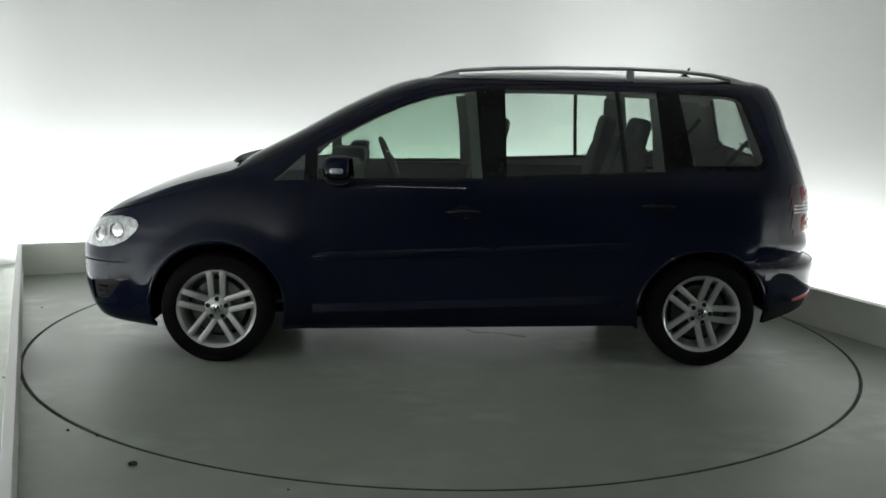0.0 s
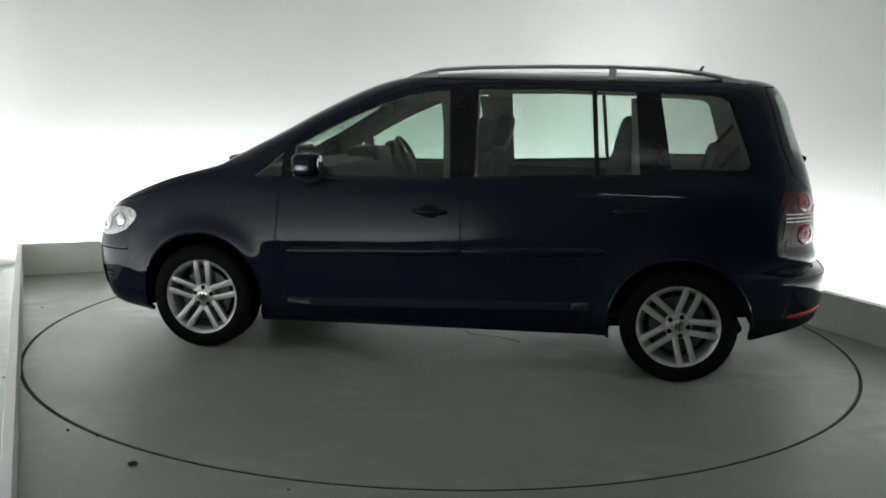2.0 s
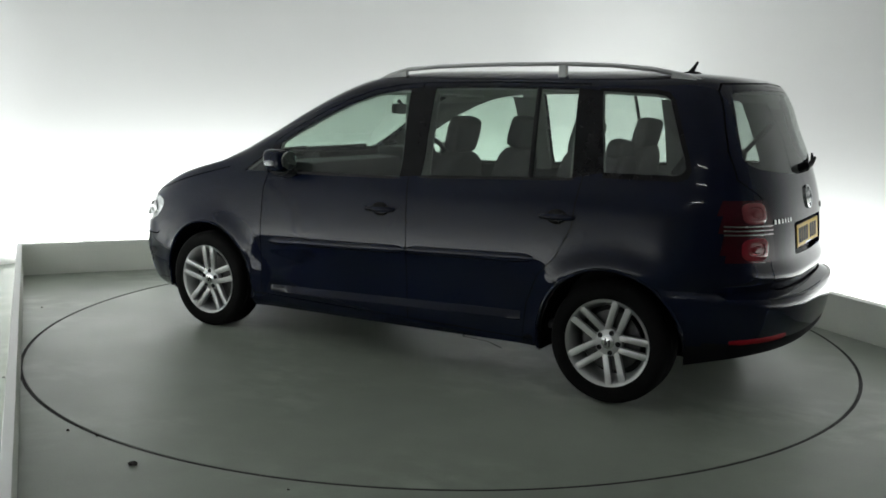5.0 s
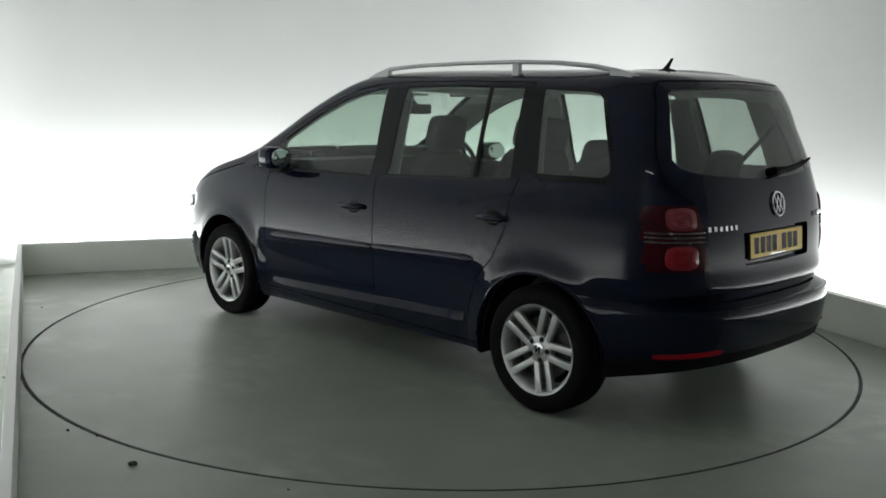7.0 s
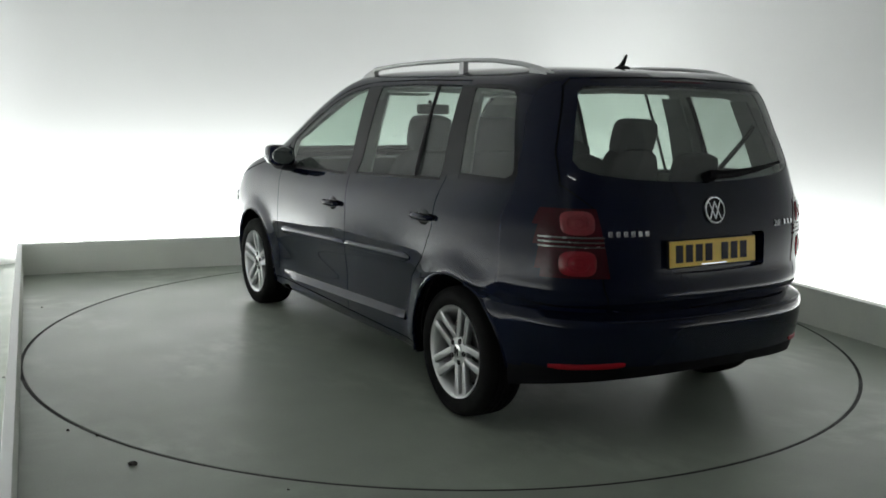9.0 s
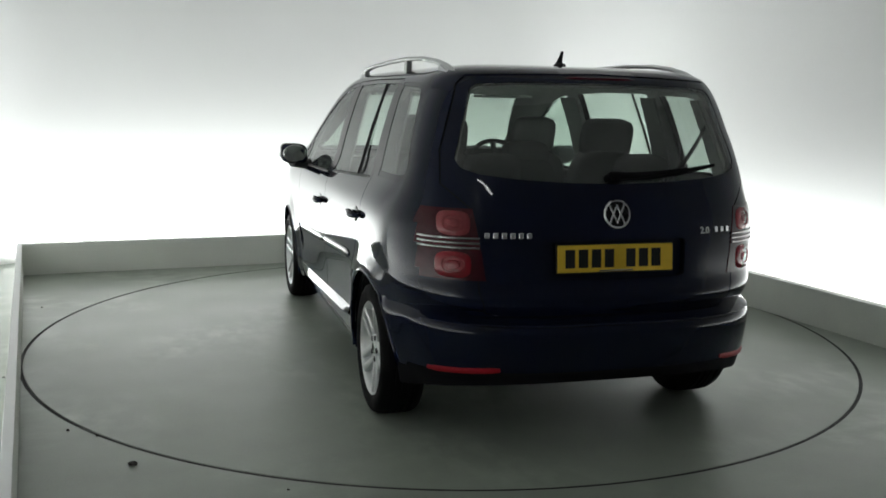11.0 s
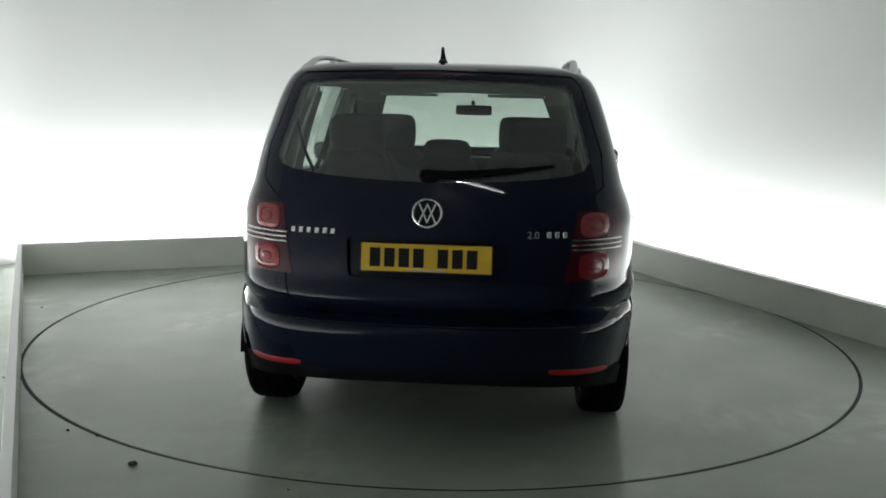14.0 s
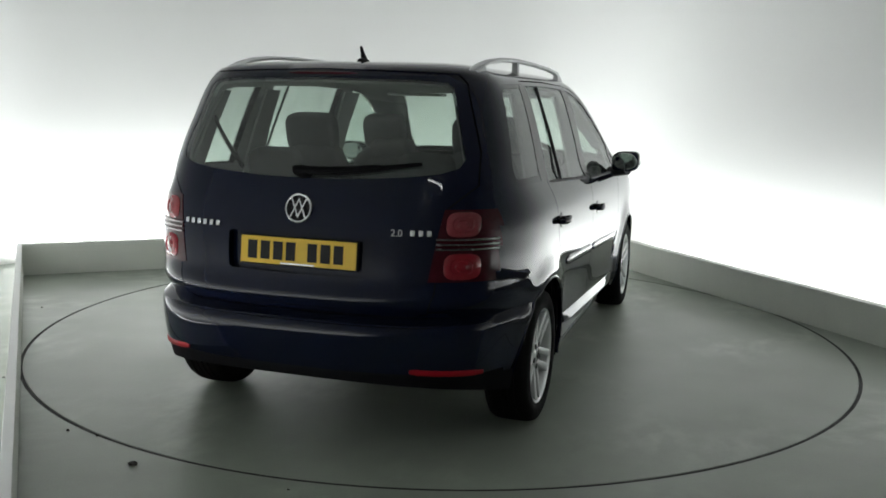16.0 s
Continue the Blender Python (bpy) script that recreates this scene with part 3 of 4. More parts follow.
def thick(bm, depth, sink=0.0):
    """Gives a sheet a folded inner edge, so that joints have depth."""
    bmesh.ops.recalc_face_normals(bm, faces=bm.faces)
    mid = Vector((0, 0, 0.8))
    score = sum(f.normal.dot(f.calc_center_median() - mid) * f.calc_area() for f in bm.faces)
    if score < 0:
        bmesh.ops.reverse_faces(bm, faces=bm.faces)
    bm.normal_update()
    if sink:
        for v in bm.verts:
            v.co -= v.normal * sink
    edges = [e for e in bm.edges if len(e.link_faces) == 1]
    normal = {v: v.normal.copy() for v in bm.verts}
    r = bmesh.ops.extrude_edge_only(bm, edges=edges)
    new_v = [g for g in r["geom"] if isinstance(g, bmesh.types.BMVert)]
    old = {tuple(round(c, 6) for c in v.co): normal[v] for e in edges for v in e.verts}
    for v in new_v:
        v.co -= old[tuple(round(c, 6) for c in v.co)] * depth
    return bm


def keep_mesh(bm, name, material):
    """Smooth-shaded mesh whose outward side stays as it is."""
    for f in bm.faces:
        f.smooth = True
    for e in bm.edges:
        if len(e.link_faces) == 2 and e.calc_face_angle(0) > radians(38):
            e.smooth = False
    me = bpy.data.meshes.new(name)
    bm.to_mesh(me)
    bm.free()
    me.materials.append(material)
    return me


car = new("car")
car.empty_display_size = 0.3
tagged(car, "dark blue seven-seat family car with silver alloy wheels and roof rails", "car")

shell = half_shell()
kinds = sort_shell(shell)
CENTRE_PIECES = {
    "body": (("body",), M_PAINT, 0.02, 0, ""),
    "hood": (("hood",), M_PAINT, 0.015, 0, ""),
    "tailgate": (("tailgate",), M_PAINT, 0.02, 0, ""),
    "rear_bumper": (("rear_bumper",), M_PAINT, 0.02, 0, ""),
    "rear_valance": (("rear_valance",), M_UNDER, 0.02, 0.003, "black lower edge of the bumper"),
    "front_bumper": (("front_bumper",), M_PAINT, 0.02, 0, ""),
    "windscreen": (("windscreen",), M_GLASS, 0.004, 0.003, "green-tinted windscreen"),
    "rear_window_glass": (("rear_glass",), M_PRIVACY, 0.004, 0.002, "green-tinted rear window"),
    "plate_recess": (("recess",), M_PAINT, -0.032, 0.032, ""),
    "panel_joint": (("seam",), M_SEAM, 0.001, 0.008, "dark joints between the panels"),
}
PARTS = {}
for name, (keys, material, depth, sink, label) in CENTRE_PIECES.items():
    b = thick(both(piece(shell, kinds, keys)), depth, sink)
    PARTS[name] = part(name, keep_mesh(b, name, material), material, car, label)
SIDE_PIECES = {
    "front_door": (M_PAINT, 0.02, 0, ""),
    "rear_door": (M_PAINT, 0.02, 0, ""),
    "corner_window": (M_GLASS, 0.004, 0.003, "small triangular side window"),
    "front_window": (M_FRONTGLASS, 0.004, 0.004, "green-tinted side window"),
    "rear_window": (M_GLASS, 0.004, 0.004, "green-tinted side window"),
    "quarter_window": (M_PRIVACY, 0.004, 0.003, "rear quarter window"),
    "quarter_border": (M_GLOSSBLACK, 0.006, 0.001, "gloss black border of the quarter window"),
    "b_pillar_trim": (M_GLOSSBLACK, 0.006, 0.001, "gloss black pillar trim"),
    "c_pillar_trim": (M_GLOSSBLACK, 0.006, 0.001, "gloss black pillar trim"),
    "mirror_sash": (M_GLOSSBLACK, 0.006, 0.001, "gloss black mirror sash"),
    "headlamp": (M_LAMPGLASS, 0.03, 0.002, "clear silvery headlamp"),
    "fog_grille": (M_BLACK, 0.02, 0.012, "black bumper grille"),
    "tail_lamp": (M_REDDARK, 0.02, -0.003, "dark red tail lamp"),
}
for name, (material, depth, sink, label) in SIDE_PIECES.items():
    for side in ("left", "right"):
        b = thick(piece(shell, kinds, (name,)), depth, sink)
        if side == "right":
            mirror_bm(b)
        PARTS[name, side] = part(name, keep_mesh(b, name, material), material, car, label)
SKIN = BVHTree.FromBMesh(shell)


def on_tail(y, z, off=0.0):
    """Place and outward normal of the body's rear at a height and width."""
    p, n, _, _ = SKIN.ray_cast(Vector((-3, abs(y), z)), Vector((1, 0, 0)))
    n = n if n.x < 0 else -n
    s = 1 if y >= 0 else -1
    return Vector((p.x, p.y * s, p.z)) + Vector((n.x, n.y * s, n.z)) * off, Vector((n.x, n.y * s, n.z))


def on_side(x, z, off=0.0, side=1):
    p, n, _, _ = SKIN.ray_cast(Vector((x, 3, z)), Vector((0, -1, 0)))
    n = n if n.y > 0 else -n
    p = p + n * off
    return Vector((p.x, p.y * side, p.z)), Vector((n.x, n.y * side, n.z))


def on_top(x, y):
    p, _, _, _ = SKIN.ray_cast(Vector((x, abs(y), 3)), Vector((0, 0, -1)))
    return p.z


def facing(p, n, up=(0, 0, 1)):
    """A pose at p whose z axis points along n and whose y axis points up."""
    n = Vector(n).normalized()
    x = Vector(up).cross(n).normalized()
    y = n.cross(x)
    return Matrix.Translation(p) @ Matrix((x, y, n)).transposed().to_4x4()


def inner_skin(name, keys, lo, hi, depth, material, test=None):
    """A lining set in from the outer skin, between two heights."""
    b = bmesh.new()
    made = {}
    shell.normal_update()
    for f in shell.faces:
        c = f.calc_center_median()
        if kinds[f] in keys and lo < c.z < hi and (test is None or test(c)):
            b.faces.new([made.setdefault(v, None) or made.update({v: b.verts.new(v.co)}) or made[v] for v in f.verts])
    bmesh.ops.recalc_face_normals(b, faces=b.faces)
    if sum(f.normal.dot(f.calc_center_median() - Vector((0, 0, 0.8))) for f in b.faces) < 0:
        bmesh.ops.reverse_faces(b, faces=b.faces)
    b.normal_update()
    for v in b.verts:
        v.co -= v.normal * depth
        v.co.y = max(v.co.y, 0)
    b = both(b)
    return part(name, keep_mesh(b, name, material), material, car)


OUTER = ("body", "front_door", "rear_door", "seam", "tailgate", "b_pillar_trim", "c_pillar_trim", "quarter_border", "mirror_sash")
inner_skin("headliner", OUTER, 1.46, 2.0, 0.035, M_LINER)
inner_skin("inner_trim", OUTER, 1.02, 1.46, 0.035, M_PILLAR, lambda c: c.x < 1.05)
inner_skin("door_lining", OUTER, 0.30, 1.02, 0.05, M_DASH, lambda c: c.x < 0.95)
shell.free()

# ---- wheels ----


def build_wheel(flip):
    """Alloy wheel with five pairs of spokes; its outer face looks along +y."""
    s = -1 if flip else 1
    hub = lathe_bm([(0.150, 0.010), (0.150, 0.024), (0.07, 0.026), (0.07, 0.045), (0.0, 0.046)], 40)
    wheel = part("wheel", hub, M_STEEL, car, "silver twin-spoke alloy wheel with black tyre")
    half = [(0.212, 0.085), (0.223, 0.096), (0.249, 0.102), (0.276, 0.101), (0.293, 0.092), (0.302, 0.072), (0.3045, 0.050), (0.297, 0.049), (0.297, 0.041), (0.305, 0.040), (0.305, 0.019), (0.297, 0.018), (0.297, 0.010), (0.305, 0.009)]
    tyre = lathe_bm([(r, -y) for r, y in half] + half[::-1], 72)
    part("tyre", tyre, M_TYRE, wheel, "black rubber tyre")
    rim = lathe_bm([(0.200, -0.090), (0.214, -0.088), (0.186, -0.06), (0.178, 0.02), (0.190, 0.062), (0.199, 0.080), (0.207, 0.090), (0.217, 0.094), (0.2175, 0.086), (0.212, 0.080)], 72)
    part("rim", rim, M_ALLOY, wheel)
    dark = lathe_bm([(0.178, -0.02), (0.0, -0.022)], 48)
    part("brake_backplate", dark, M_BLACK, wheel)
    for side_u in (-1, 1):
        spoke = box_bm(-0.0190, 0.0190, 0.0, 0.030, 0.032, 0.206, 0.008, 2, m=pose(side_u * 0.036, 0, 0))
        for v in spoke.verts:
            r = v.co.z / 0.2
            v.co.y += 0.038 + 0.036 * r * r - (0.012 if r > 0.9 else 0)
            v.co.x *= 0.78 + 0.20 * r
        me = mesh_of(spoke, "spoke", M_ALLOY)
        for k in range(5):
            o = part("spoke", me, M_ALLOY, wheel)
            o.matrix_basis = pose(0, 0, 0, 0, 72 * k, 0)
    boss = lathe_bm([(0.074, 0.040), (0.071, 0.066), (0.062, 0.073), (0.036, 0.075), (0.034, 0.070), (0.0, 0.070)], 40)
    part("boss", boss, M_ALLOY, wheel)
    badge = lathe_bm([(0.033, 0.070), (0.032, 0.077), (0.028, 0.079), (0.0, 0.080)], 32)
    centre = part("centre_cap", badge, M_CHROME, wheel, "silver centre cap with dark plain shapes")
    marks = bmesh.new()
    for x, tilt in ((-0.011, 18), (0.0, -18), (0.011, 18)):
        box_bm(-0.003, 0.003, 0.080, 0.0815, -0.017, 0.017, bm=marks, m=pose(x, 0, 0, 0, tilt, 0))
    part("cap_mark", marks, M_BLACK, centre, smooth=False)
    bolt = lathe_bm([(0.0135, 0.0700), (0.0130, 0.0765), (0.0, 0.0765)], 14)
    me = mesh_of(bolt, "bolt", M_BLACK)
    for k in range(5):
        a = radians(90 + 72 * k)
        o = part("bolt", me, M_BLACK, wheel)
        o.matrix_basis = pose(0.052 * math.cos(a), 0, 0.052 * math.sin(a))
    return wheel


WHEEL_TURN = {(1, 1): 0, (-1, 1): -20, (1, -1): 10, (-1, -1): 33}
first = build_wheel(False)
for (fx, sy), turn in WHEEL_TURN.items():
    m = pose(fx * WHEEL_X, sy * HUB_Y[fx], HUB_Z[fx]) @ pose(0, 0, 0, 0, 0, 0 if sy > 0 else 180) @ pose(0, 0, 0, 0, turn, 0)
    if (fx, sy) == (1, 1):
        first.matrix_basis = m
    else:
        copy_thing(first, m)

for fx in (1, -1):
    for sy in (1, -1):
        b = bmesh.new()
        outer, inner = [], []
        for k in range(37):
            a = radians(-14 + 208 * k / 36) if fx > 0 else radians(-14 + 192 * k / 36)
            x, z = fx * WHEEL_X + (ARCH_R + 0.004) * math.cos(a), WHEEL_Z + (ARCH_R + 0.004) * math.sin(a)
            outer.append(b.verts.new((x, sy * 0.862, z)))
            inner.append(b.verts.new((x, sy * 0.56, z)))
        for k in range(36):
            b.faces.new((outer[k], outer[k + 1], inner[k + 1], inner[k]))
        b.faces.new(inner)
        part("wheel_arch_liner", b, M_UNDER, car, "black wheel arch liner", smooth=False)
        pts = []
        for k in range(31):
            a = radians(-12 + (204 if fx > 0 else 188) * k / 30)
            x, z = fx * WHEEL_X + (ARCH_R + 0.002) * math.cos(a), WHEEL_Z + (ARCH_R + 0.002) * math.sin(a)
            q, _ = on_side(x, max(z, 0.26), -0.004, sy)
            pts.append((x, q.y, z))
        part("arch_lip", sweep_bm(pts, 0.009, 8), M_PAINT, car)

b = box_bm(-1.70, 1.92, -0.55, 0.55, 0.21, 0.27, 0.02, 1)
box_bm(-0.95, 0.95, -0.76, 0.76, 0.235, 0.28, 0.02, 1, bm=b)
box_bm(1.72, 1.90, -0.60, 0.60, 0.21, 0.26, 0.02, 1, bm=b)
part("underbody", b, M_UNDER, car, "black underbody")

# ---- trim on the sides ----


def side_strip(name, ends, height, off, material, side, label=""):
    (x0, z0), (x1, z1) = ends
    pts = []
    for k in range(25):
        t = k / 24
        q, n = on_side(x0 + (x1 - x0) * t, z0 + (z1 - z0) * t, off, side)
        pts.append(q)
    radii = [height * (0.35 if k in (0, 24) else 0.85 if k in (1, 23) else 1.0) for k in range(25)]
    return part(name, sweep_bm(pts, radii, 12, flat=(0.34, 1.0)), material, car, label)


for side in (1, -1):
    side_strip("door_moulding", ((0.82, 0.597), (-0.158, 0.645)), 0.024, 0.002, M_PAINT, side)
    side_strip("door_moulding", ((-0.178, 0.646), (-0.94, 0.683)), 0.024, 0.002, M_PAINT, side)
    # chamfered band low on the doors
    b = bmesh.new()
    rows_s = []
    for k in range(31):
        t = k / 30
        x, z = 0.82 + (-0.875 - 0.82) * t, 0.3213 + 0.0757 * t
        lift = min(1.0, 0.4 + 4 * t, 0.4 + 12 * (1 - t))
        rows_s.append([b.verts.new(on_side(x, z + h, o * lift, side)[0]) for h, o in ((0.010, -0.004), (0.007, 0.001), (-0.030, 0.024), (-0.036, 0.024), (-0.046, -0.004))])
    for p, q in zip(rows_s, rows_s[1:]):
        for k in range(4):
            b.faces.new((p[k], p[k + 1], q[k + 1], q[k]))
        b.faces.new((p[4], p[0], q[0], q[4]))
    part("sill_moulding", b, M_PAINT, car, sharp=25)
    side_strip("waist_seal", ((0.785, 1.012), (-0.105, 1.030)), 0.010, 0.0, M_BLACK, side, "black rubber window seal")
    side_strip("waist_seal", ((-0.222, 1.042), (-1.112, 1.084)), 0.010, 0.0, M_BLACK, side, "black rubber window seal")
    # black upright between the two panes of the rear door
    q0, _ = on_side(-0.885, 1.075, 0.002, side)
    q1, _ = on_side(-0.842, 1.526, 0.002, side)
    part("window_divider", sweep_bm([q0, (q0 + q1) / 2 + Vector((0, 0.006 * side, 0)), q1], 0.013, 8, flat=(1.0, 0.5)), M_BLACK, car, "black window divider")
    for x, z in ((0.0, 0.856), (-1.06, 0.902)):
        q, n = on_side(x, z, 0, side)
        m = facing(q, n)
        cup = lathe_bm([(0.052, 0.001), (0.047, 0.003), (0.0, 0.002)], 28, axis="z")
        bmesh.ops.transform(cup, matrix=m @ Matrix.Diagonal((1.1, 0.72, 1, 1)), verts=cup.verts)
        part("handle_recess", cup, M_GLOSSBLACK, car)
        bar = [m @ Vector((-0.092 * sgn_u, 0, h)) for sgn_u, h in ((1, 0.004), (0.86, 0.024), (0.4, 0.034), (-0.4, 0.034), (-0.86, 0.024), (-1, 0.004))]
        part("door_handle", sweep_bm(bar, [0.010, 0.014, 0.016, 0.016, 0.014, 0.010], 10, flat=(0.8, 1.0)), M_PAINT, car)
    # roof rail
    rail = [(0.27, 1.546), (0.14, 1.590), (0.02, 1.620), (-0.20, 1.635), (-0.55, 1.645), (-0.93, 1.648), (-1.20, 1.640), (-1.40, 1.622), (-1.53, 1.597), (-1.64, 1.568)]
    pts = [(x, side * float(np.interp(x, (-1.64, -1.2, 0.0, 0.27), (0.575, 0.598, 0.598, 0.590))), z) for x, z in rail]
    r = part("roof_rail", sweep_bm(pts, [0.006, 0.014, 0.0145, 0.0135, 0.0135, 0.0135, 0.0135, 0.0145, 0.016, 0.012], 12, flat=(1.2, 0.8)), M_RAIL, car, "satin silver roof rail")
    for x0, x1, zt in ((0.24, 0.03, 1.618), (-0.91, -0.95, 1.645), (-1.50, -1.62, 1.61)):
        foot = bmesh.new()
        n = 8
        for k in range(n + 1):
            x = x0 + (x1 - x0) * k / n
            zr = float(np.interp(-x, [-p[0] for p in rail], [p[1] for p in rail]))
            zb = on_top(x, 0.598) - 0.006
            for dy in (-0.012, 0.012):
                foot.verts.new((x, side * 0.597 + dy, zr))
                foot.verts.new((x, side * 0.597 + dy * 1.3, min(zb, zr)))
        foot.verts.ensure_lookup_table()
        v = foot.verts
        for k in range(n):
            a, c = 4 * k, 4 * k + 4
            foot.faces.new((v[a], v[c], v[c + 1], v[a + 1]))
            foot.faces.new((v[a + 2], v[a + 3], v[c + 3], v[c + 2]))
            foot.faces.new((v[a], v[a + 2], v[c + 2], v[c]))
        foot.faces.new((v[0], v[1], v[3], v[2]))
        foot.faces.new((v[4 * n], v[4 * n + 2], v[4 * n + 3], v[4 * n + 1]))
        part("rail_foot", foot, M_RAIL, r)
    # door mirror
    b = bmesh.new()
    bmesh.ops.create_uvsphere(b, u_segments=28, v_segments=18, radius=1.0)
    for v in b.verts:
        x, y, z = v.co

        def sq(c, e=0.56):
            return math.copysign(abs(c) ** e, c)

        v.co = Vector((0.655 + 0.098 * sq(x) * (1.0 if x > 0 else 0.55), 0.952 + 0.087 * sq(y), 1.088 + 0.066 * sq(z) + 0.008 * y))
    if side < 0:
        mirror_bm(b)
    shell_m = part("door_mirror", b, M_PAINT, car, "dark blue door mirror with black foot")
    b = lathe_bm([(0.074, 0.0), (0.070, 0.004), (0.0, 0.005)], 32, axis="z")
    bmesh.ops.transform(b, matrix=facing((0.6000, 0.952 * side, 1.090), (-1, -0.16 * side, 0.05)) @ Matrix.Diagonal((1.08, 0.74, 1, 1)), verts=b.verts)
    part("mirror_glass", b, M_MIRROR, shell_m, "clear mirror glass")
    b = sweep_bm([(0.70, side * 0.815, 1.022), (0.685, side * 0.875, 1.016), (0.665, side * 0.965, 1.032)], [0.036, 0.036, 0.034], 12, flat=(1.9, 0.9))
    part("mirror_foot", b, M_BLACK, shell_m)
    b = box_bm(0.640, 0.712, 0.985, 1.044, 1.060, 1.092, 0.012, 3)
    if side < 0:
        mirror_bm(b)
    part("indicator", b, M_LAMPGLASS, shell_m, "clear indicator lens")

# ---- rear ----
for side in (1, -1):
    lamp = PARTS["tail_lamp", "left" if side > 0 else "right"]
    for y, z, r in ((0.664, 0.970, 0.052), (0.666, 0.806, 0.056)):
        b = bmesh.new()
        rows_l = []
        for frac, off in ((1.0, -0.004), (1.0, 0.005), (0.94, 0.008), (0.62, 0.009), (0.57, 0.005), (0.36, 0.005), (0.30, 0.009), (0.04, 0.010)):
            ring_l = []
            for k in range(32):
                a = 2 * math.pi * k / 32
                e_l = 0.62 + 0.38 * (1 - frac)
                q, _ = on_tail(side * (y + 1.12 * r * frac * math.copysign(abs(math.cos(a)) ** e_l, math.cos(a))), z + 0.93 * r * frac * math.copysign(abs(math.sin(a)) ** e_l, math.sin(a)), off)
                ring_l.append(b.verts.new(q))
            rows_l.append(ring_l)
        for p, q in zip(rows_l, rows_l[1:]):
            for k in range(32):
                b.faces.new((p[k], p[(k + 1) % 32], q[(k + 1) % 32], q[k]))
        b.faces.new(rows_l[-1])
        part("round_lens", b, M_RED if z < 0.9 else M_LENS, lamp, "glossy red round lens")
    for z in (0.874, 0.893, 0.912):
        pts = []
        for k in range(15):
            y = 0.572 + (0.838 - 0.572) * k / 14
            q, _ = on_tail(side * min(y, 0.79), z, 0.006)
            if y > 0.79:
                q, _ = on_side(-1.90 + (y - 0.79) * 1.0, z, 0.005, side)
            pts.append(q)
        part("chrome_bar", sweep_bm(pts, 0.0044, 8, flat=(0.7, 1.0)), M_DULLCHROME, lamp, "chrome bar across the lamp")
    pts = [on_tail(side * y, 0.394 - 0.095 * (y - 0.50), 0.002)[0] for y in np.linspace(0.50, 0.745, 10)]
    part("reflector", sweep_bm(pts, [0.008] + [0.0120] * 8 + [0.008], 10, flat=(0.3, 1.0)), M_REFLECTOR, car, "narrow red bumper reflector")
b = bmesh.new()
pts = [on_tail(y, 0.575, 0.0)[0] for y in np.linspace(-0.62, 0.62, 21)]
part("bumper_lip", sweep_bm(pts, [0.004] + [0.011] * 19 + [0.004], 8, flat=(1, 0.6), bm=b), M_PAINT, car)

PLATE_POSE = facing((-2.060, 0, 0.830), (-1, 0, 0.10))
b = box_bm(-0.26, 0.26, -0.0555, 0.0555, 0, 0.004, 0.0015, 1)
plate = part("number_plate", b, M_YELLOW, car, "yellow rear number plate with dark bars", smooth=False)
plate.matrix_basis = PLATE_POSE
bar_me = mesh_of(box_bm(-0.021, 0.021, -0.0375, 0.0375, 0.0042, 0.0056), "character_bar", M_BLACK, smooth=False)
for x in (-0.205, -0.147, -0.089, -0.031, 0.066, 0.124, 0.182):
    o = part("character_bar", bar_me, M_BLACK, plate)
    o.matrix_basis = pose(x, 0, 0)
b = box_bm(-0.075, 0.075, -0.0535, -0.047, 0.0042, 0.0054)
part("maker_strip", b, M_CHROME, plate, smooth=False)
b = box_bm(-0.267, 0.267, -0.062, 0.060, -0.010, -0.001, 0.003, 1)
part("plate_holder", b, M_BLACK, plate)

q, n = on_tail(0.0, 1.008, 0.0)
b = lathe_bm([(0.0605, 0.0), (0.0605, 0.008), (0.057, 0.011), (0.052, 0.010), (0.050, 0.004)], 48, axis="z")
lap = part("badge", b, M_CHROME, car, "round chrome badge with plain bars")
lap.matrix_basis = facing(q, n)
part("badge_disc", lathe_bm([(0.051, 0.003), (0.0, 0.004)], 40, axis="z"), M_GLOSSBLACK, lap, "gloss black disc")
for x, lift, ln, lean in ((-0.016, 0.0, 0.043, 24), (-0.016, 0.001, 0.043, -24), (0.016, 0.0, 0.043, 24), (0.016, 0.001, 0.043, -24)):
    o = part("badge_bar", box_bm(-0.0042, 0.0042, -ln, ln, 0.004, 0.009 + lift, 0.0015, 1), M_CHROME, lap)
    o.matrix_basis = pose(x, 0, 0, 0, 0, lean)

# model lettering as plain bars, engine size in figures
for k in range(6):
    y = 0.545 - 0.0335 * k
    q, n = on_tail(y, 0.925, 0.001)
    o = part("letter_bar", box_bm(-0.0098, 0.0098, -0.0115, 0.0115, 0, 0.004, 0.002, 1), M_CHROME, car, "small chrome bar of the model lettering")
    o.matrix_basis = facing(q, n)


def lettering(name, text, size, y, z, parent, label):
    """Raised built-in letters on the rear, turned to a mesh."""
    curve = bpy.data.curves.new(name, "FONT")
    curve.body, curve.size, curve.extrude, curve.align_x = text, size, 0.0025, "CENTER"
    ob = bpy.data.objects.new(name, curve)
    me = bpy.data.meshes.new_from_object(ob)
    bpy.data.objects.remove(ob)
    me.materials.clear()
    me.materials.append(M_ALLOY)
    q, n = on_tail(y, z, 0.003)
    o = part(name, me, M_ALLOY, parent, label)
    o.matrix_basis = facing(q, n)
    return o


lettering("engine_figures", "2.0", 0.040, -0.420, 0.920, car, "small chrome figures")
for k in range(3):
    q, n = on_tail(-0.482 - 0.032 * k, 0.934, 0.001)
    o = part("letter_bar", box_bm(-0.0088, 0.0088, -0.0120, 0.0120, 0, 0.004, 0.002, 1), M_CHROME, car, "small chrome bar of the engine lettering")
    o.matrix_basis = facing(q, n)

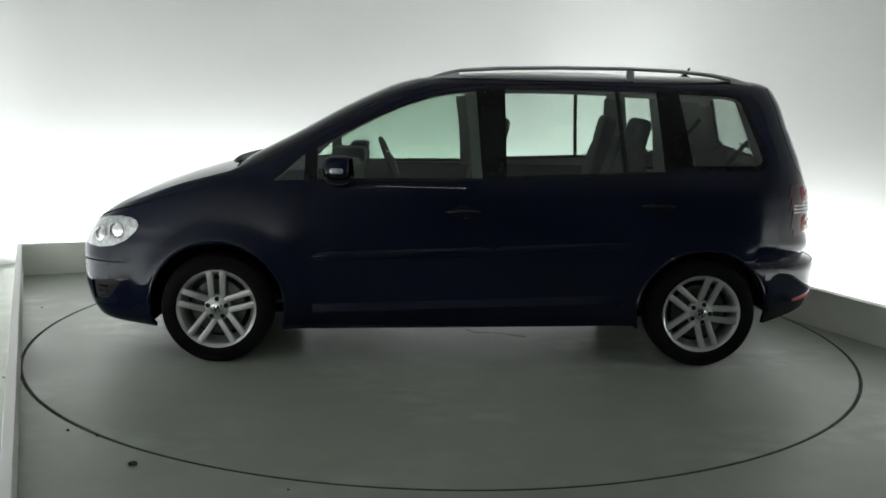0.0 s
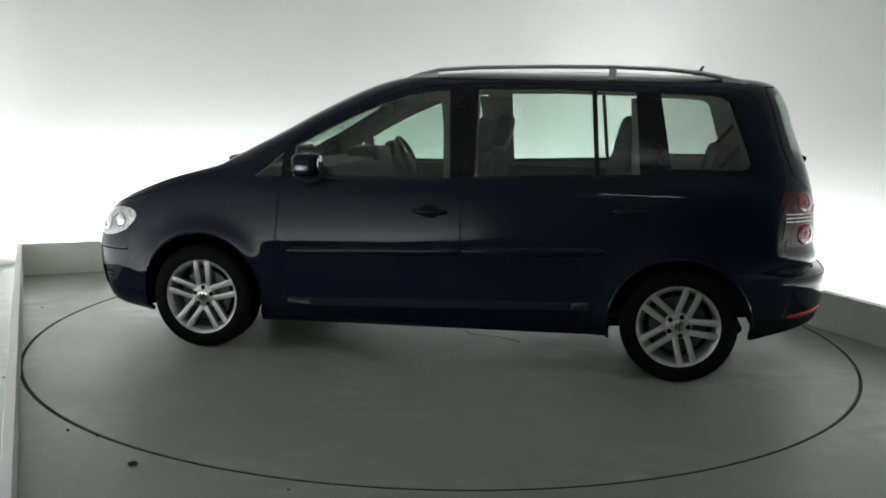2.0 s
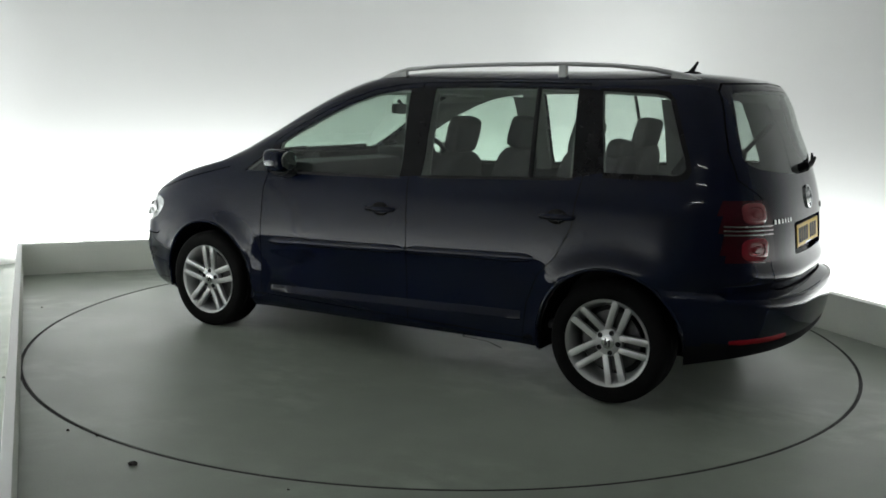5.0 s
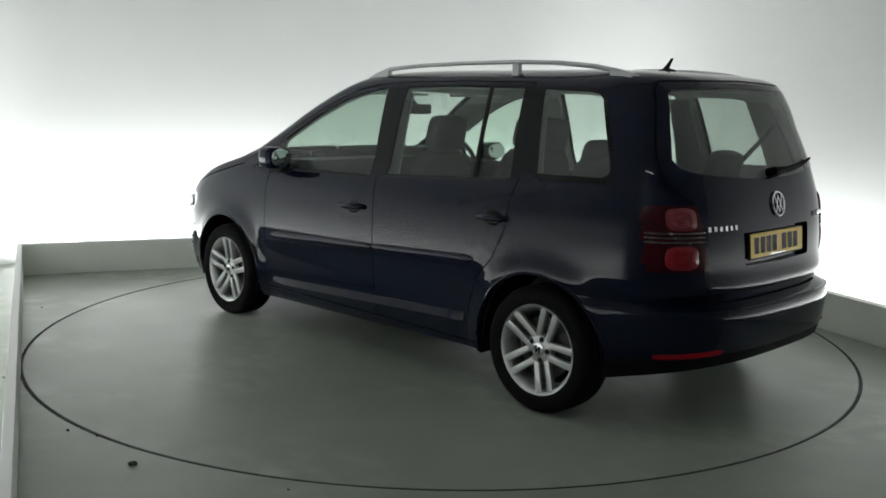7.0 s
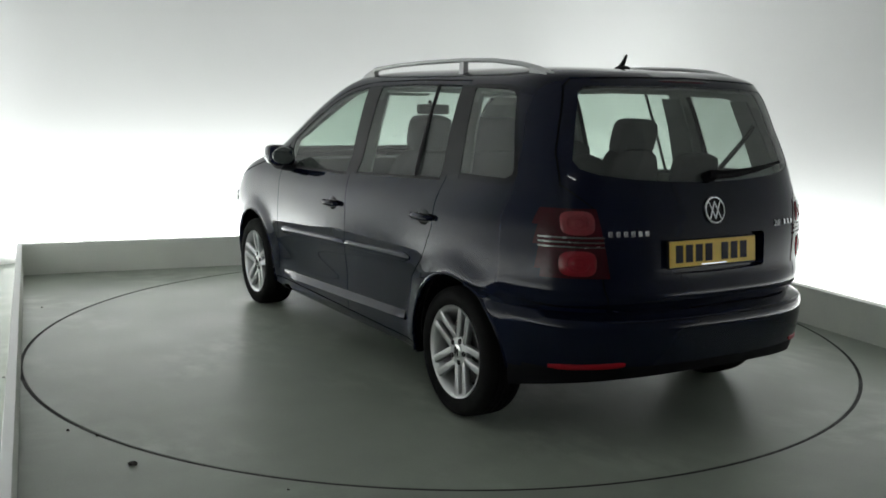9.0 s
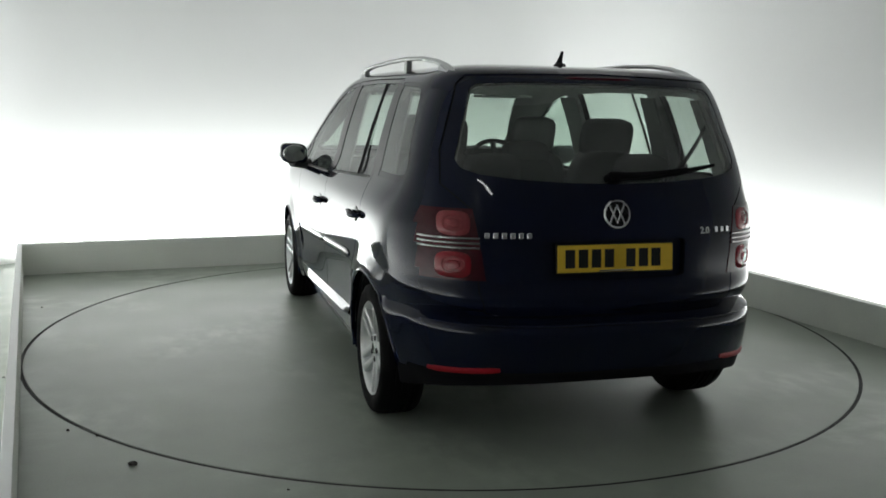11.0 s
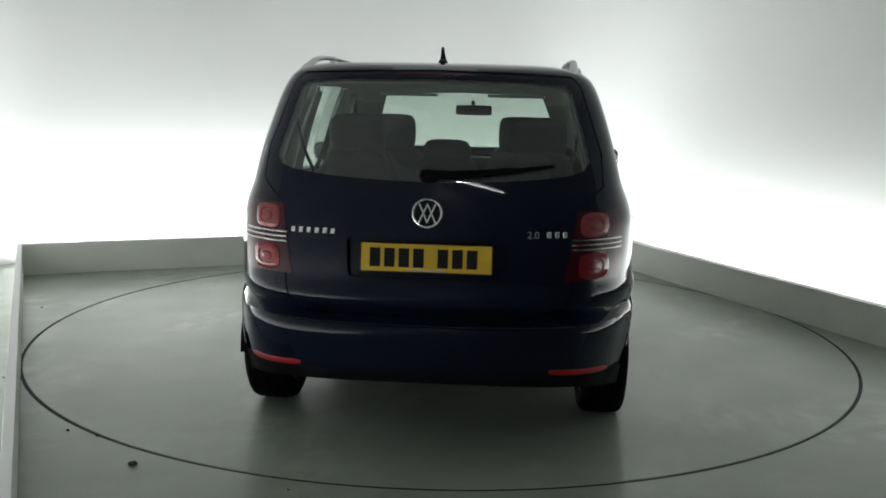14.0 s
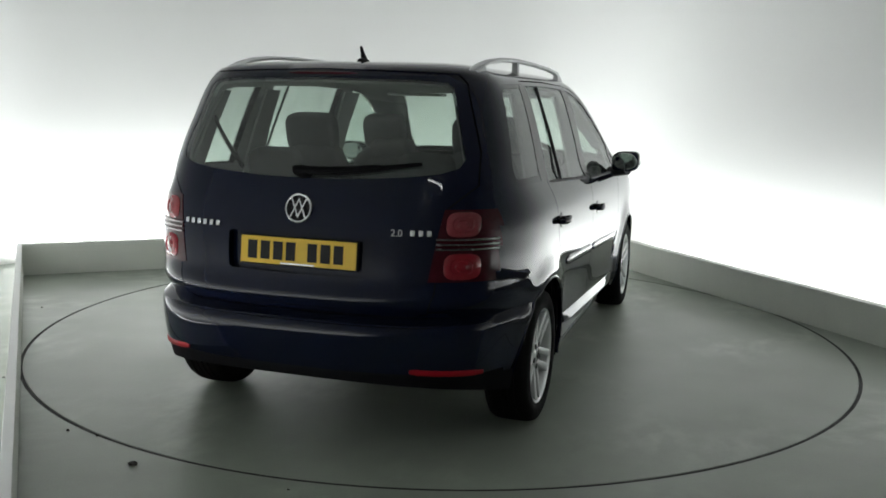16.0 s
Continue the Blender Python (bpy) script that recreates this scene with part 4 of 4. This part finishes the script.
# wiper, washer, brake light, aerial
q0, n0 = on_tail(0.0, 1.150, 0.02)
b = lathe_bm([(0.034, -0.03), (0.032, 0.008), (0.022, 0.018), (0.0, 0.020)], 24, axis="z")
bmesh.ops.transform(b, matrix=facing(q0, n0) @ Matrix.Diagonal((1.15, 0.75, 1, 1)), verts=b.verts)
wiper = part("rear_wiper", b, M_SEAM, car, "black rear wiper resting on the glass")
pts = [on_tail(y, z, 0.030)[0] for y, z in ((0.03, 1.152), (-0.10, 1.155), (-0.22, 1.165), (-0.33, 1.178))]
part("wiper_arm", sweep_bm(pts, [0.018, 0.014, 0.010, 0.008], 8), M_SEAM, wiper)
pts = [on_tail(y, z, 0.016)[0] for y, z in ((-0.02, 1.145), (-0.16, 1.152), (-0.32, 1.172), (-0.49, 1.196))]
part("wiper_blade", sweep_bm(pts, [0.007, 0.010, 0.010, 0.006], 8, flat=(1, 1.2)), M_SEAM, wiper)
pts = [on_tail(y, 1.552, -0.004)[0] for y in np.linspace(-0.16, 0.16, 9)]
part("high_brake_light", sweep_bm(pts, [0.006] + [0.011] * 7 + [0.006], 8, flat=(0.6, 1)), M_REDDARK, car, "dark red high brake light")
zt = on_top(-1.43, 0.0)
b = bmesh.new()
bmesh.ops.create_uvsphere(b, u_segments=20, v_segments=10, radius=1.0)
for v in b.verts:
    v.co = Vector((-1.41 + v.co.x * 0.055, v.co.y * 0.022, zt + max(v.co.z, -0.2) * 0.018))
aerial = part("aerial", b, M_BLACK, car, "short black roof aerial")
part("aerial_mast", sweep_bm([(-1.400, 0, zt + 0.006), (-1.42, 0, zt + 0.036), (-1.438, 0, zt + 0.066)], [0.016, 0.010, 0.006], 10), M_BLACK, aerial)

# ---- front ----
for side in (1, -1):
    lamp = PARTS["headlamp", "left" if side > 0 else "right"]
    for x, z, r in ((1.885, 0.715, 0.046), (1.985, 0.690, 0.040)):
        q, n = on_side(x, z, 0.004, side)
        b = lathe_bm([(r, -0.03), (r, 0.0), (r * 0.85, 0.004), (r * 0.7, -0.004), (0, 0.006)], 28, axis="z")
        bmesh.ops.transform(b, matrix=facing(q, n), verts=b.verts)
        part("reflector_bowl", b, M_CHROME, lamp)
    for z in (0.335, 0.365, 0.395):
        pts = [on_side(x, z, -0.004, side)[0] for x in (1.96, 1.99, 2.02)]
        part("grille_slat", sweep_bm(pts, 0.006, 6), M_GLOSSBLACK, PARTS["fog_grille", "left" if side > 0 else "right"])
for y0, y1 in ((0.06, 0.66), (-0.58, 0.02)):
    pts = [(1.235 - 0.05 * (y / 0.7) ** 2, y, 1.108) for y in np.linspace(y0, y1, 9)]
    part("windscreen_wiper", sweep_bm(pts, [0.014, 0.012, 0.010, 0.010, 0.009, 0.008, 0.008, 0.007, 0.005], 8), M_BLACK, car, "black windscreen wiper")
pts = [(1.285 - 0.06 * (y / 0.7) ** 2, y, 1.090) for y in np.linspace(-0.68, 0.68, 15)]
part("cowl", sweep_bm(pts, [0.02] + [0.034] * 13 + [0.02], 10, flat=(1.5, 0.5)), M_BLACK, car, "black plastic cowl under the windscreen")

# ---- cabin ----


def cushion(x0, x1, y0, y1, z0, z1, round_off, m=None, power=6):
    b = bmesh.new()
    bmesh.ops.create_cube(b, size=1.0)
    bmesh.ops.subdivide_edges(b, edges=b.edges, cuts=5, use_grid_fill=True)
    e = round_off
    for v in b.verts:
        c = Vector((v.co.x * 2, v.co.y * 2, v.co.z * 2))
        k = (abs(c.x) ** power + abs(c.y) ** power + abs(c.z) ** power) ** (1 / power)
        c = c * (1 - e) + c / max(k, 1e-6) * e
        v.co = Vector((x0 + (c.x + 1) / 2 * (x1 - x0), y0 + (c.y + 1) / 2 * (y1 - y0), z0 + (c.z + 1) / 2 * (z1 - z0)))
    if m is not None:
        bmesh.ops.transform(b, matrix=m, verts=b.verts)
    return b


def build_seat(wide, back_top, head_top, head_wide, cushion_z=0.62):
    """Seat at the origin's hip point, looking along +x."""
    lean = pose(-0.12, 0, cushion_z, 0, -14, 0)
    seat = part("seat", cushion(-0.16, 0.40, -wide / 2, wide / 2, cushion_z - 0.22, cushion_z, 0.5), M_FABRIC, car, "charcoal cloth car seat")
    h = (back_top - cushion_z) / math.cos(radians(14))
    b = cushion(-0.07, 0.07, -wide / 2, wide / 2, -0.05, h, 0.9, None, 4.5)
    for v in b.verts:
        v.co.y *= 1.0 - 0.26 * max(0, v.co.z / h) ** 3
    bmesh.ops.transform(b, matrix=lean, verts=b.verts)
    part("backrest", b, M_FABRIC, seat)
    hh = (head_top - cushion_z) / math.cos(radians(14))
    b = cushion(-0.035, 0.065, -head_wide / 2, head_wide / 2, hh - 0.205, hh, 0.95, lean, 4.6)
    part("headrest", b, M_FABRIC, seat)
    for y in (-0.07, 0.07):
        part("headrest_post", sweep_bm([lean @ Vector((0.0, y, h - 0.05)), lean @ Vector((0.0, y, hh - 0.12))], 0.006, 8), M_CHROME, seat)
    return seat


front = build_seat(0.50, 1.165, 1.358, 0.26)
front.matrix_basis = pose(0.05, 0.375, 0)
copy_thing(front, pose(0.05, -0.375, 0))
rear = build_seat(0.43, 1.225, 1.368, 0.28)
rear.matrix_basis = pose(-0.75, 0.455, 0)
copy_thing(rear, pose(-0.75, -0.455, 0))
middle = build_seat(0.40, 1.18, 1.25, 0.24)
middle.matrix_basis = pose(-0.78, 0.0, 0)
third = build_seat(0.42, 1.09, 1.215, 0.26, 0.60)
third.matrix_basis = pose(-1.32, 0.37, 0)
copy_thing(third, pose(-1.32, -0.37, 0))
for side in (1, -1):
    strap = sweep_bm([(-1.71, side * 0.60, 1.36), (-1.66, side * 0.60, 1.295), (-1.60, side * 0.595, 1.225), (-1.52, side * 0.57, 1.12)], 0.013, 8, flat=(0.25, 1.0))
    part("seat_belt", strap, M_UNDER, car, "black seat belt strap")
part("cabin_floor", box_bm(-1.60, 1.1, -0.74, 0.74, 0.30, 0.34, 0.01, 1), M_DASH, car)
part("load_floor", box_bm(-1.95, -1.12, -0.60, 0.60, 0.34, 0.66, 0.02, 2), M_DASH, car, "dark carpeted load floor")
part("load_cover", box_bm(-1.92, -1.05, -0.62, 0.62, 0.985, 1.005, 0.006, 2), M_DASH, car, "dark luggage cover")
b = cushion(0.62, 1.20, -0.74, 0.74, 0.66, 1.075, 0.35)
for v in b.verts:
    if v.co.z > 0.9:
        v.co.z -= 0.09 * max(0, (v.co.x - 0.75) / 0.45) * 0.4
dash = part("dashboard", b, M_DASH, car, "dark grey dashboard")
part("instrument_hood", cushion(0.60, 0.82, -0.56, -0.20, 1.04, 1.135, 0.7), M_DASH, dash)
part("centre_console", cushion(0.30, 0.80, -0.11, 0.11, 0.40, 0.95, 0.3), M_DASH, dash)
ring = bmesh.new()
sw = pose(0.43, -0.375, 1.02, 0, 0, 0) @ pose(0, 0, 0, 0, -66, 0)
n_side = 8
rings = []
for k in range(32):
    a = 2 * math.pi * k / 32
    rings.append([ring.verts.new(sw @ Vector(((0.185 + 0.016 * math.cos(c)) * math.cos(a), (0.185 + 0.016 * math.cos(c)) * math.sin(a), 0.016 * math.sin(c)))) for c in np.linspace(0, 2 * math.pi, n_side, endpoint=False)])
for k in range(32):
    p, q = rings[k], rings[(k + 1) % 32]
    for j in range(n_side):
        ring.faces.new((p[j], p[(j + 1) % n_side], q[(j + 1) % n_side], q[j]))
wheel_part = part("steering_wheel", ring, M_DASH, car, "black steering wheel")
b = lathe_bm([(0.085, -0.02), (0.082, 0.02), (0.05, 0.03), (0.0, 0.032)], 24, axis="z")
bmesh.ops.transform(b, matrix=sw, verts=b.verts)
part("horn_pad", b, M_DASH, wheel_part)
for a in (0, 180, 270):
    b = box_bm(0.07, 0.18, -0.018, 0.018, -0.008, 0.008, 0.004, 1, m=None)
    bmesh.ops.transform(b, matrix=sw @ pose(0, 0, 0, 0, 0, a + 90), verts=b.verts)
    part("wheel_spoke", b, M_DASH, wheel_part)
b = cushion(0.495, 0.525, -0.182, 0.055, 1.358, 1.424, 0.5)
rv = part("interior_mirror", b, M_BLACK, car, "black interior mirror")
part("mirror_stalk", sweep_bm([(0.51, -0.062, 1.41), (0.545, -0.055, 1.445)], 0.012, 8), M_BLACK, rv)
for side in (1, -1):
    # sun visors
    part("sun_visor", cushion(0.16, 0.32, side * 0.34 - 0.18, side * 0.34 + 0.18, 1.475, 1.493, 0.4), M_LINER, car, "grey folded sun visor")
for side in (1, -1):
    for name, poly in (("d_pillar_lining", [(-1.525, 1.475, 0.635), (-1.585, 1.30, 0.680), (-1.640, 1.12, 0.720), (-1.66, 0.98, 0.755), (-1.86, 0.98, 0.70), (-1.82, 1.12, 0.665), (-1.76, 1.30, 0.62), (-1.68, 1.475, 0.575)]),
                       ("c_pillar_lining", [(-1.035, 1.485, 0.640), (-1.05, 1.30, 0.695), (-1.06, 1.00, 0.765), (-1.25, 1.00, 0.765), (-1.20, 1.30, 0.695), (-1.17, 1.485, 0.640)]),
                       ("b_pillar_lining", [(0.00, 1.485, 0.645), (-0.03, 1.30, 0.70), (-0.05, 1.00, 0.775), (-0.24, 1.00, 0.775), (-0.225, 1.30, 0.70), (-0.22, 1.485, 0.645)])):
        b = bmesh.new()
        lo = [b.verts.new((x, side * (y - 0.012), z)) for x, z, y in poly]
        hi = [b.verts.new((x, side * y, z)) for x, z, y in poly]
        n = len(poly)
        b.faces.new(lo)
        b.faces.new(hi[::-1])
        for k in range(n):
            b.faces.new((lo[k], lo[(k + 1) % n], hi[(k + 1) % n], hi[k]))
        bmesh.ops.triangulate(b, faces=[f for f in b.faces if len(f.verts) > 4])
        part(name, b, M_PILLAR, car, smooth=False)
part("tailgate_lining", cushion(-1.94, -1.90, -0.50, 0.50, 0.72, 1.08, 0.3), M_DASH, car)

# ---- small things on the floor and the tube lamp near the camera ----


def crumb(x, y, size, seed):
    rnd = random.Random(seed)
    b = bmesh.new()
    bmesh.ops.create_icosphere(b, subdivisions=2, radius=1.0)
    for v in b.verts:
        k = 1 + rnd.uniform(-0.35, 0.35)
        v.co = Vector((v.co.x * size * k, v.co.y * size * 0.8 * k, max(v.co.z, -0.3) * size * 0.75 * k + size * 0.2))
    ob = part("dirt_crumb", b, M_DIRT)
    ob.matrix_world = pose(x, y, 0)
    return tagged(ob, "small dark crumb of dirt on the painted floor", "dirt", group="crumbs on the floor")


for k, (x, y, size) in enumerate(((-1.211, -2.287, 0.017), (-1.612, -1.934, 0.007), (-1.465, -1.985, 0.007), (-2.235, -1.21, 0.006), (-1.90, -2.02, 0.005), (-0.56, -2.49, 0.005), (-2.72, 0.35, 0.006))):
    crumb(x, y, size, k)


def build_tube_lamp():
    lamp = part("ceiling_lamp", box_bm(-0.67, 0.67, -0.05, 0.05, 0.03, 0.09, 0.008, 2), M_KERB)
    tagged(lamp, "slim white ceiling lamp with one bright tube", "lamp")
    b = lathe_bm([(0.0, -0.60), (0.016, -0.60), (0.016, 0.60), (0.0, 0.60)], 16)
    bmesh.ops.transform(b, matrix=pose(0, 0, 0, 0, 0, 90), verts=b.verts)
    part("tube", b, M_TUBE, lamp, "glowing white tube")
    for x in (-0.61, 0.61):
        part("tube_holder", box_bm(x - 0.012, x + 0.012, -0.02, 0.02, -0.022, 0.035, 0.003, 1), M_KERB, lamp)
    lamp.matrix_world = pose(0.08, -6.42, CEIL - 0.091, 0, 0, -20)


build_tube_lamp()


# ---- motion ----
def motions():
    """Car and disc turn together about the disc's centre."""
    rows, disc = [], []
    for k in range(33):
        t = k * 0.5
        a = 181.74 - 6.638 * t - 0.01498 * t * t
        rows.append((t, pose(0, 0, 0, 0, 0, a) @ pose(-0.082, -0.087, 0)))
        disc.append((t, pose(0, 0, 0, 0, 0, a)))
    walk(car, rows)
    walk(turntable, disc)


motions()
